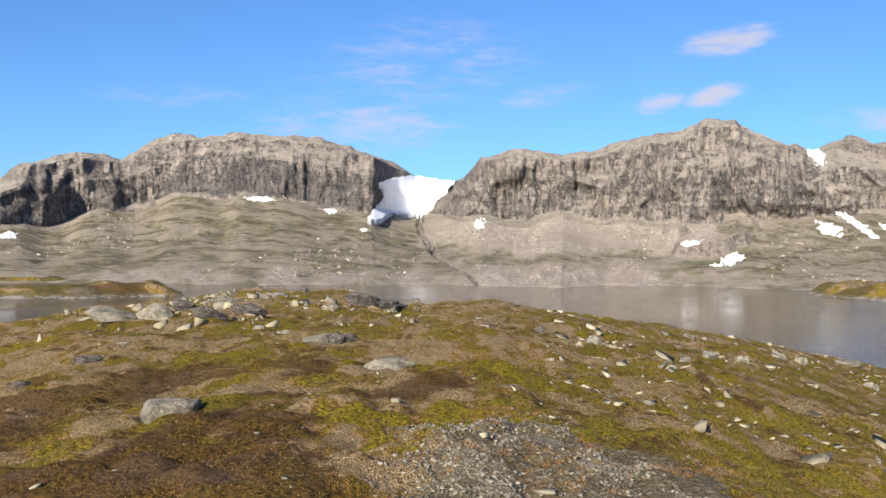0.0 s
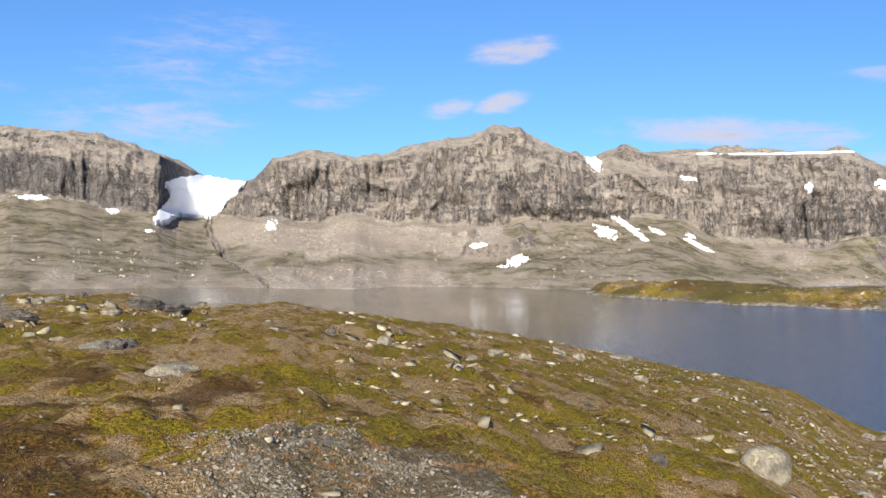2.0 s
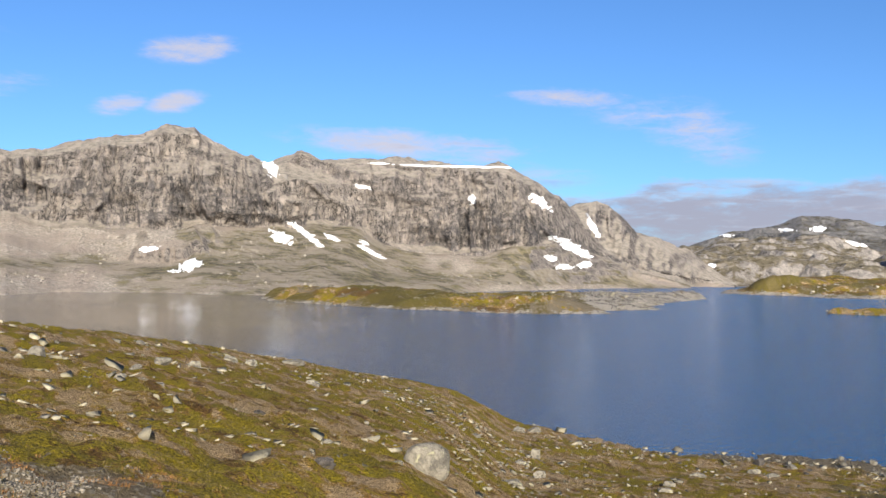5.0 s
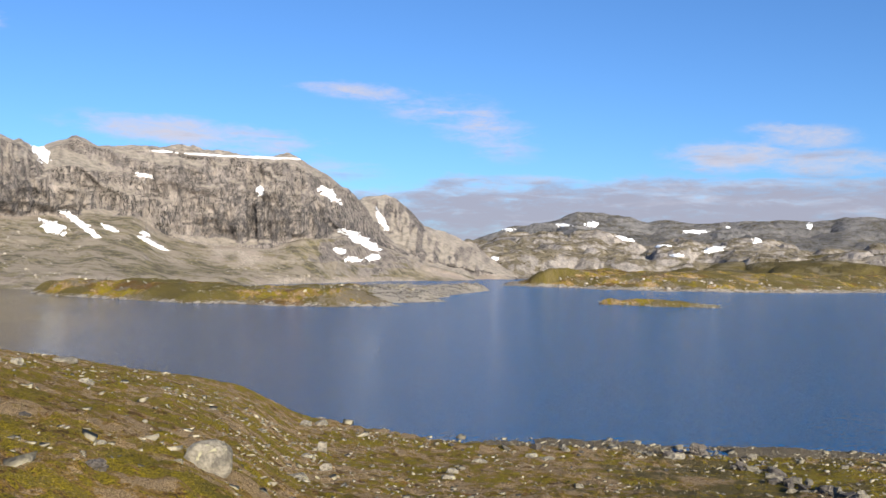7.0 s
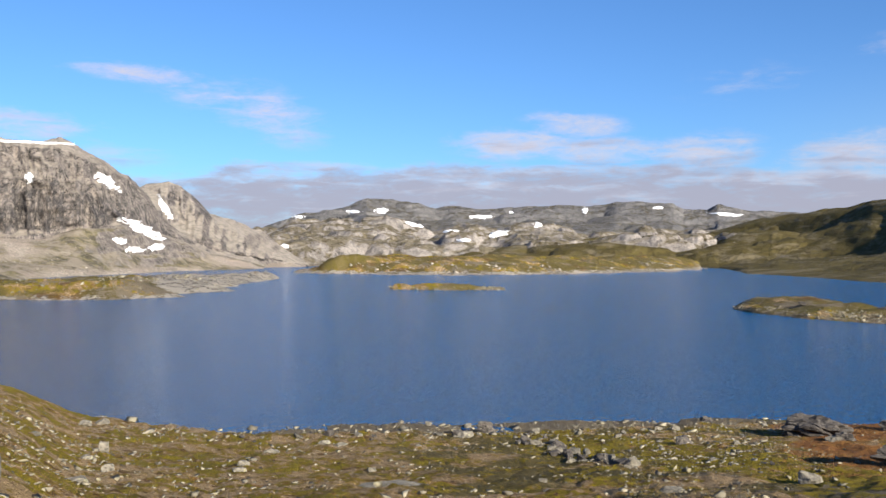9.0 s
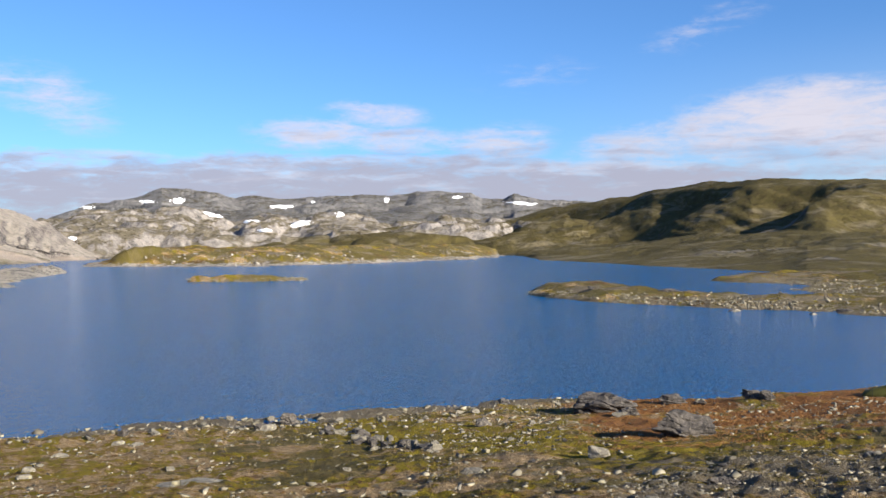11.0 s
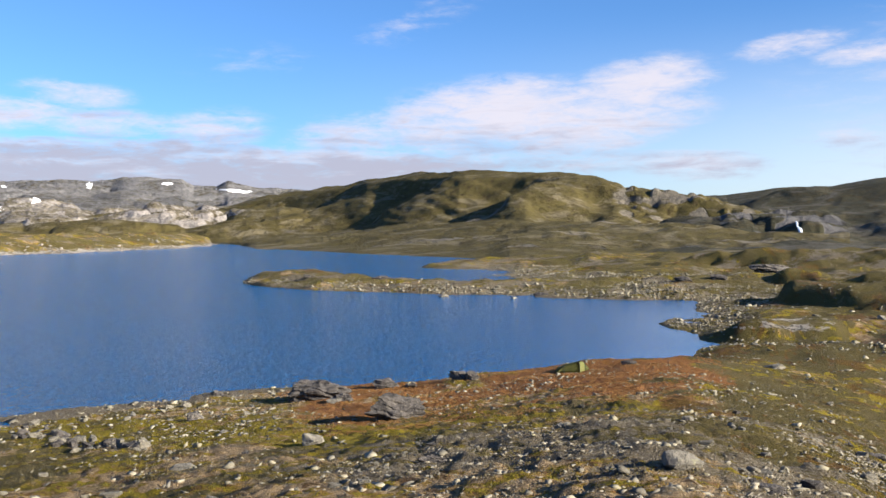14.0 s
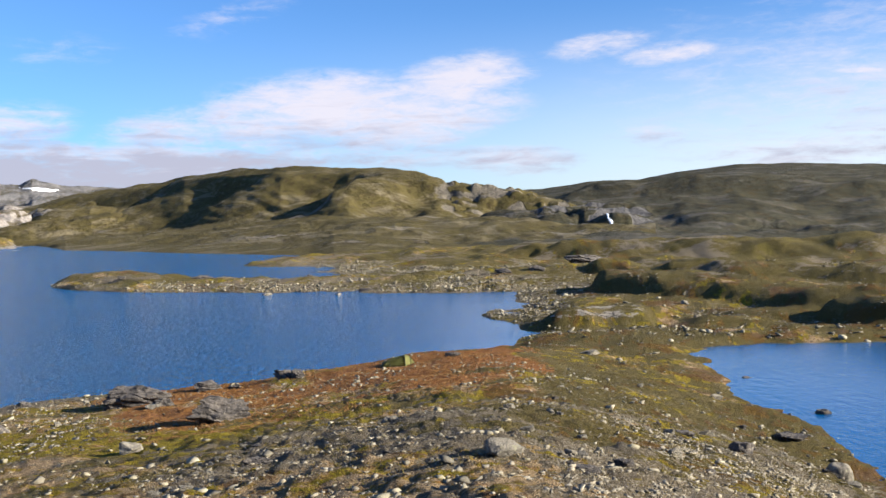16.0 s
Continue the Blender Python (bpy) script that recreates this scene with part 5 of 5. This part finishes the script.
CHIPS = loose_stone("grey_chips", ((0.052, 0.045, 0.037), (0.125, 0.108, 0.087), (0.27, 0.235, 0.185), (0.072, 0.062, 0.050), (0.165, 0.142, 0.112)))
FIELD = loose_stone("field_stone", ((0.10, 0.088, 0.068), (0.19, 0.167, 0.12), (0.34, 0.30, 0.215), (0.14, 0.123, 0.095), (0.235, 0.207, 0.135), (0.16, 0.142, 0.115)))
RUBBLE = loose_stone("rubble_stone", ((0.12, 0.104, 0.076), (0.31, 0.27, 0.20), (0.18, 0.157, 0.118), (0.24, 0.21, 0.16)))
TALUS = loose_stone("talus_stone", ((0.15, 0.13, 0.11), (0.27, 0.235, 0.195), (0.40, 0.355, 0.30)))


def drift(x, y, scale, seed, low, high):
    return soft(fbm(x / scale, y / scale, 0, 3, seed), low, high)


strew("gravel", spots(36000, (-12, 28), (5.4, 11), 1, lambda b, r, x, y, z: soft(np.abs(b - 8 - 2.5 * fbm(x / 1.5, y / 1.5, 0, 2, 2)), 22 - 1.2 * r, 14 - r) * soft(r + 1.0 * fbm(x / 1.2, y / 1.2, 0, 2, 3), 10.6, 8.6) * (0.15 + 0.75 * drift(x, y, 0.8, 28, -0.35, 0.1)) * soft(mossy(x, y), 0.35, 0.1), 0.0068, 1.6, 7.0), CHIPS,
      "dark grey angular gravel chips on bare ground", "gravel", 1, 11, 0.9)
strew("fallen_stones", spots(2300, (28, 76), (22, 66), 2, lambda b, r, x, y, z: (0.25 + 0.75 * drift(x, y, 5, 21, -0.2, 0.5)) * soft(z, -0.1, 0.1), 0.075, 1.9, 5.5), FIELD, "pale stones strewn over the slope above the lake", "stones", 1, 12, 0.7)
strew("scattered_stones", spots(6500, (66, 123), (11, 68), 3, lambda b, r, x, y, z: (0.12 + 0.88 * drift(x, y, 4.5, 22, -0.1, 0.5)) * soft(z, -0.1, 0.1) * (1 - 0.7 * soft(b, 80, 72) * soft(r, 34, 28)), 0.055, 1.7, 7.0), FIELD, "pale and grey stones strewn over stony turf", "stones", 1, 13, 0.6, 0.42)
strew("rubble", spots(26000, (76, 123), (11, 44), 33, lambda b, r, x, y, z: soft(z, 0.0, 0.2) * drift(x, y, 6, 27, -0.45, 0.25) * (0.12 + 0.88 * soft(b, 101, 107)) * soft(r, 44, 30) * soft(mossy(x, y), 0.25, -0.05), 0.024, 1.5, 8.0), RUBBLE, "grey and beige rubble on bare ground near the tarn", "rubble", 1, 21, 0.5, 0.46)
strew("turf_stones", spots(2000, (6, 44), (12, 66), 4, lambda b, r, x, y, z: 0.15 + 0.85 * drift(x, y, 5, 23, 0.0, 0.5), 0.10, 2.0, 4.5), FIELD, "pale stones half sunk in green turf", "stones", 1, 14, 0.6)
strew("hill_stones", spots(800, (-30, 10), (6, 46), 5, lambda b, r, x, y, z: 0.1 + 0.9 * drift(x, y, 4, 24, 0.0, 0.5), 0.035, 1.8, 6.0), FIELD, "small pale stones lying among heath and grass", "stones", 1, 15, 0.5)
strew("crest_blocks", spots(900, (-25, -1), (20, 46), 39, lambda b, r, x, y, z: soft(r, 20, 27) * (0.1 + 0.9 * drift(x, y, 3.5, 30, 0.0, 0.4)), 0.085, 1.7, 6.0), FIELD, "broken grey blocks strewn along the hill's crest", "rocks", 1, 23, 0.8)
strew("far_shore_rocks", spots(700, (-26, 22), (335, 420), 40, lambda b, r, x, y, z: 0.2 + 0.8 * drift(x, y, 20, 32, 0.0, 0.4), 0.4, 1.8, 5.0), CHIPS, "dark rocks along the far waterline", "rocks", 1, 24, 0.8)
strew("shore_stones", spots(9000, (72, 124), (88, 270), 6, lambda b, r, x, y, z: soft(z, 0.0, 0.12) * soft(z, 1.3, 0.4) * (0.25 + 0.75 * drift(x, y, 14, 25, -0.2, 0.3)), 0.17, 2.0, 5.0), FIELD, "grey and pale stones along the lake's low shores", "stones", 1, 16, 0.7)
strew("tongue_stones", spots(5000, (75, 101), (148, 225), 45, lambda b, r, x, y, z: soft(z, 0.02, 0.15) * soft(z, 1.6, 0.7) * (0.3 + 0.7 * drift(x, y, 9, 35, -0.2, 0.3)), 0.16, 1.9, 5.0), FIELD, "pale stones crowded along a low tongue of land", "stones", 1, 25, 0.7)
strew("headland_rocks", spots(1600, (22, 47), (248, 480), 46, lambda b, r, x, y, z: soft(z, 0.05, 0.3) * (0.1 + 0.9 * drift(x, y, 16, 36, -0.1, 0.4)), 0.32, 1.9, 5.0), FIELD, "grey rocks strewn over a mossy headland", "rocks", 1, 26, 0.7)
strew("far_point_rocks", spots(1500, (50, 70), (552, 900), 47, lambda b, r, x, y, z: soft(z, 0.05, 0.3) * soft(z, 9, 3) * (0.1 + 0.9 * drift(x, y, 30, 37, -0.1, 0.4)), 0.6, 1.9, 5.0), TALUS, "pale rocks along a distant low point", "rocks", 1, 27, 0.7)
strew("bank_stones", spots(3500, (99, 123), (66, 210), 34, lambda b, r, x, y, z: soft(z, 0.0, 0.3) * (0.1 + 0.9 * drift(x, y, 9, 29, -0.1, 0.4)), 0.12, 1.9, 5.0), FIELD, "grey stones strewn over the low ground by the tarn", "stones", 1, 22, 0.6, 0.42)
strew("shoreline_rocks", spots(550, (36, 100), (58, 74), 7, lambda b, r, x, y, z: soft(z, -0.3, -0.1) * soft(z, 0.9, 0.2), 0.13, 1.8, 6.0), FIELD, "broken rocks along the near waterline", "rocks", 1, 17, 0.7)
strew("islet_stones", spots(350, (52, 61), (300, 340), 8, lambda b, r, x, y, z: soft(z, -0.3, 0.0) * soft(z, 1.2, 0.5), 0.32, 2.2, 4.0), FIELD, "pale stones along the edge of a low islet", "stones", 1, 18, 0.6)


def talus():
    """Blocks fallen from the cliffs, on the slope below them."""
    bearings, x, y, z = SHEETS["mountain"]
    rng = np.random.default_rng(9)
    i = rng.integers(14, 165, 30000)
    j = rng.integers(np.searchsorted(bearings, -25), np.searchsorted(bearings, 40), 30000)
    f, g = rng.uniform(0, 1, (2, 30000))
    px, py, pz = (q[i, j] * (1 - f) * (1 - g) + q[i + 1, j] * f * (1 - g) + q[i, j + 1] * (1 - f) * g + q[i + 1, j + 1] * f * g for q in (x, y, z))
    b = np.degrees(np.arctan2(px, py))
    dense = (0.10 + 0.9 * drift(px, py, 40, 26, -0.1, 0.5)) * (0.45 + 0.55 * soft(np.abs(b - 8), 14, 4))
    ok = dense > rng.uniform(0, 1, 30000)
    s = 0.30 * np.minimum(rng.uniform(0.0001, 1, 30000) ** (-1 / 1.9), 6)
    strew("talus_blocks", np.stack([px, py, pz, s], -1)[ok][:12000], TALUS, "pale fallen blocks on the slope under the cliffs", "scree", 1, 19, 0.8)


talus()


# ---- single stones that can be told apart ----
def single_stones():
    shapes = [rock_mesh("stone", *block_shape(700 + k, 13 + k), PALE if k % 3 else GREY) for k in range(9)]

    def lay(places, height, label, group, lift=0.0):
        for k, (x, y, z, s) in enumerate(places):
            ob = new("stone", shapes[k % 9])
            h = s * random.uniform(*height)
            ob.matrix_world = pose(x, y, z + 0.25 * h + lift * random.random() * s, random.uniform(-12, 12), random.uniform(-12, 12), random.uniform(0, 360)) @ Matrix.Diagonal((s / 2, s / 2 * random.uniform(0.6, 1), h, 1))
            tagged(ob, ("weathered pale stone " if k % 3 else "weathered grey stone ") + label, "stone", group=group)

    lay(spots(150, (-22, 121), (12, 60), 31, lambda b, r, x, y, z: soft(z, 0.0, 0.3) * (0.15 + 0.85 * soft(b, 20, 60)), 0.16, 2.4, 3.0), (0.2, 0.36), "resting on stony turf", "single stones")
    lay(spots(80, (61, 68), (41, 56), 35, lambda b, r, x, y, z: soft(np.abs(r - 49 + 2.4 * (b - 64.5)), 3.6, 1.5), 0.26, 2.4, 2.6), (0.25, 0.45), "in a heap of angular blocks", "block heap")
    lay(spots(45, (45, 72), (57, 64), 36, lambda b, r, x, y, z: soft(z, -0.05, 0.1) * soft(z, 0.9, 0.3), 0.22, 2.2, 3.2), (0.25, 0.45), "lying along the waterline", "waterline stones")
    lay(spots(60, (79, 86), (19, 34), 37, lambda b, r, x, y, z: soft(np.abs(r - 26 - 1.5 * (b - 82)), 6, 2), 0.12, 2.4, 2.6), (0.2, 0.36), "in a strip of pale rubble", "rubble stones")
    lay(spots(60, (98, 119), (17, 40), 38, lambda b, r, x, y, z: soft(z, 0.1, 0.3), 0.15, 2.4, 2.8), (0.2, 0.36), "on grey rubble by the tarn", "tarn stones")


single_stones()


# ---- grass ----
def blades(name, tones):
    m, n = material(name)
    tone = n.add("ShaderNodeNewGeometry").outputs["Random Per Island"]
    ramp = n.add("ShaderNodeValToRGB")
    n.put(tone, ramp.inputs[0])
    ramp.color_ramp.elements[0].color = (*tones[0], 1)
    ramp.color_ramp.elements[1].color = (*tones[-1], 1)
    for k, c in enumerate(tones[1:-1]):
        ramp.color_ramp.elements.new((k + 1) / (len(tones) - 1)).color = (*c, 1)
    n.surface(ramp.outputs[0], 0.8, None, 0.2)
    return m


def grass(name, places, per, height, width, seed, label, paint):
    rng = np.random.default_rng(seed)
    k = len(places)
    p = np.repeat(places, per, 0)
    a, lean = rng.uniform(0, 2 * math.pi, k * per), rng.uniform(0.2, 0.9, k * per)
    spread = p[:, 3] * rng.uniform(0, 1, k * per)
    o = rng.uniform(0, 2 * math.pi, k * per)
    x, y, z = p[:, 0] + spread * np.cos(o), p[:, 1] + spread * np.sin(o), p[:, 2] - 0.01
    h = height * rng.uniform(0.5, 1.3, k * per) * (0.6 + 4 * p[:, 3])
    w = width * rng.uniform(0.6, 1.4, k * per)
    c, s = np.cos(a), np.sin(a)
    pts = np.stack([np.stack([x - s * w, y + c * w, z], -1), np.stack([x + s * w, y - c * w, z], -1), np.stack([x + c * lean * h, y + s * lean * h, z + h], -1)], 1).reshape(-1, 3)
    mesh = bpy.data.meshes.new(name)
    mesh.vertices.add(len(pts))
    mesh.vertices.foreach_set("co", pts.ravel())
    mesh.loops.add(len(pts))
    mesh.loops.foreach_set("vertex_index", np.arange(len(pts), dtype=np.int32))
    mesh.polygons.add(len(pts) // 3)
    mesh.polygons.foreach_set("loop_start", np.arange(0, len(pts), 3, dtype=np.int32))
    mesh.update(calc_edges=True)
    mesh.materials.append(paint)
    return tagged(new(name, mesh), label, "grass", kind="stuff")


BLADES = blades("fell_grass", ((0.055, 0.047, 0.008), (0.15, 0.122, 0.014), (0.11, 0.085, 0.018), (0.19, 0.135, 0.055), (0.095, 0.045, 0.015), (0.22, 0.17, 0.09)))
GINGER = blades("ginger_grass", ((0.08, 0.034, 0.010), (0.24, 0.115, 0.035), (0.16, 0.072, 0.020), (0.28, 0.175, 0.08)))
grass("grass", spots(46000, (-28, 34), (4, 22), 41, lambda b, r, x, y, z: (0.10 + 0.90 * drift(x, y, 1.3, 51, -0.2, 0.45)) * (1 - 0.85 * soft(np.abs(b - 11), 11, 6) * soft(r, 8.5, 6.5)) * (6 / r), 0.05, 2.5, 3.0), 7, 0.020, 0.0028, 61, "short olive and straw-coloured fell grass in tufts", BLADES)
grass("coarse_grass", spots(34000, (-28, 123), (16, 66), 42, lambda b, r, x, y, z: soft(z, 0.1, 0.5) * (0.05 + 0.95 * drift(x, y, 2.2, 52, -0.1, 0.5)) * (18 / r), 0.08, 2.5, 3.0), 6, 0.030, 0.008, 62, "coarse dry grass and heath in tufts above the lake", BLADES)
grass("ginger_tufts", spots(260, (-8, 24), (5.2, 10), 43, lambda b, r, x, y, z: drift(x, y, 0.4, 53, 0.3, 0.5) * soft(np.abs(b - 8), 14, 9), 0.05, 2.5, 2.5), 26, 0.034, 0.003, 63, "ginger-brown grass tufts growing among gravel", GINGER)
grass("rust_heath", spots(9000, (76, 104), (40, 66), 44, lambda b, r, x, y, z: soft(np.abs(b - 88.5), 15, 9) * soft(z, 0.1, 0.5) * drift(x, y, 2.5, 54, -0.3, 0.3), 0.10, 2.5, 2.5), 8, 0.05, 0.012, 64, "rust-coloured dwarf birch and heath above the shore", GINGER)


# ---- the tent ----
def fabric(name, colour):
    m, n = material(name)
    p = n.add("ShaderNodeTexCoord").outputs["Object"]
    n.surface(n.mix(n.step(n.noise(p, 3.0, 4, 0.6), 0.35, 0.75, 0.0, 0.5), colour, tuple(c * 0.6 for c in colour)), 0.6, n.bump(n.noise(p, 7, 4, 0.5), 0.4, 0.03), 0.3)
    return m


def hoop(x, half, high, count=13):
    return [(x, half * math.cos(math.pi * k / (count - 1)), high * math.sin(math.pi * k / (count - 1)) ** 0.8) for k in range(count)]


def skin(sections):
    bm = bmesh.new()
    rows = [[bm.verts.new(p) for p in ring] for ring in sections]
    for a, b in zip(rows, rows[1:]):
        for k in range(len(a) - 1):
            bm.faces.new((a[k], a[k + 1], b[k + 1], b[k]))
    bmesh.ops.solidify(bm, geom=bm.faces[:], thickness=0.006)
    bmesh.ops.recalc_face_normals(bm, faces=bm.faces[:])
    return bm


def tube(points, radius):
    bm = bmesh.new()
    rings = []
    for k, p in enumerate(points):
        p = Vector(p)
        d = (Vector(points[min(k + 1, len(points) - 1)]) - Vector(points[max(k - 1, 0)])).normalized()
        side = d.orthogonal().normalized()
        up_ = d.cross(side)
        rings.append([bm.verts.new(p + radius * (side * math.cos(q * math.pi / 3) + up_ * math.sin(q * math.pi / 3))) for q in range(6)])
    for a, b in zip(rings, rings[1:]):
        for q in range(6):
            bm.faces.new((a[q], a[(q + 1) % 6], b[(q + 1) % 6], b[q]))
    return bm


def tent():
    """A low tunnel tent, high at its door end and tapering to its foot."""
    x, y = at(92.9, 62.6)
    z = float(ground_height(np.array([x]), np.array([y]))[0])
    base = new("tent")
    base.empty_display_size = 0.3
    green, light, dark = fabric("tent_fly", (0.12, 0.12, 0.03)), fabric("tent_door", (0.33, 0.32, 0.10)), fabric("tent_pole", (0.05, 0.05, 0.05))
    part("fly", skin([hoop(-1.35, 0.3, 0.05), hoop(-1.2, 0.42, 0.3), hoop(-0.75, 0.52, 0.52), hoop(-0.1, 0.62, 0.74), hoop(0.35, 0.68, 0.84)]), green, base, smooth=True)
    part("vestibule", skin([hoop(0.36, 0.68, 0.845), hoop(0.6, 0.64, 0.80), hoop(0.72, 0.6, 0.74)]), light, base, "pale yellow-green vestibule panel", smooth=True)
    part("door", skin([hoop(0.725, 0.6, 0.74), hoop(1.0, 0.45, 0.36), hoop(1.2, 0.3, 0.05)]), green, base, smooth=True)
    for h in ((-0.75, 0.525, 0.53), (0.355, 0.69, 0.855), (0.72, 0.61, 0.752)):
        part("pole", tube(hoop(*h), 0.012), dark, base, "dark arched tent pole")
    for px, py in ((-1.35, 0.9), (-1.35, -0.9), (1.3, 1.0), (1.3, -1.0)):
        part("guy_line", tube([(px * 0.5, py * 0.6, 0.55), (px, py * 1.2, 0.02)], 0.004), light, base, "thin pale guy line")
        part("peg", tube([(px, py * 1.2, -0.06), (px * 1.01, py * 1.22, 0.06)], 0.008), dark, base)
    base.matrix_world = pose(x, y, z - 0.02, 0, 0, -92.9 + 6) @ Matrix.Diagonal((0.9, 0.9, 0.8, 1))
    tagged(base, "small olive green tunnel tent pitched on rust-coloured heath", "tent")


tent()
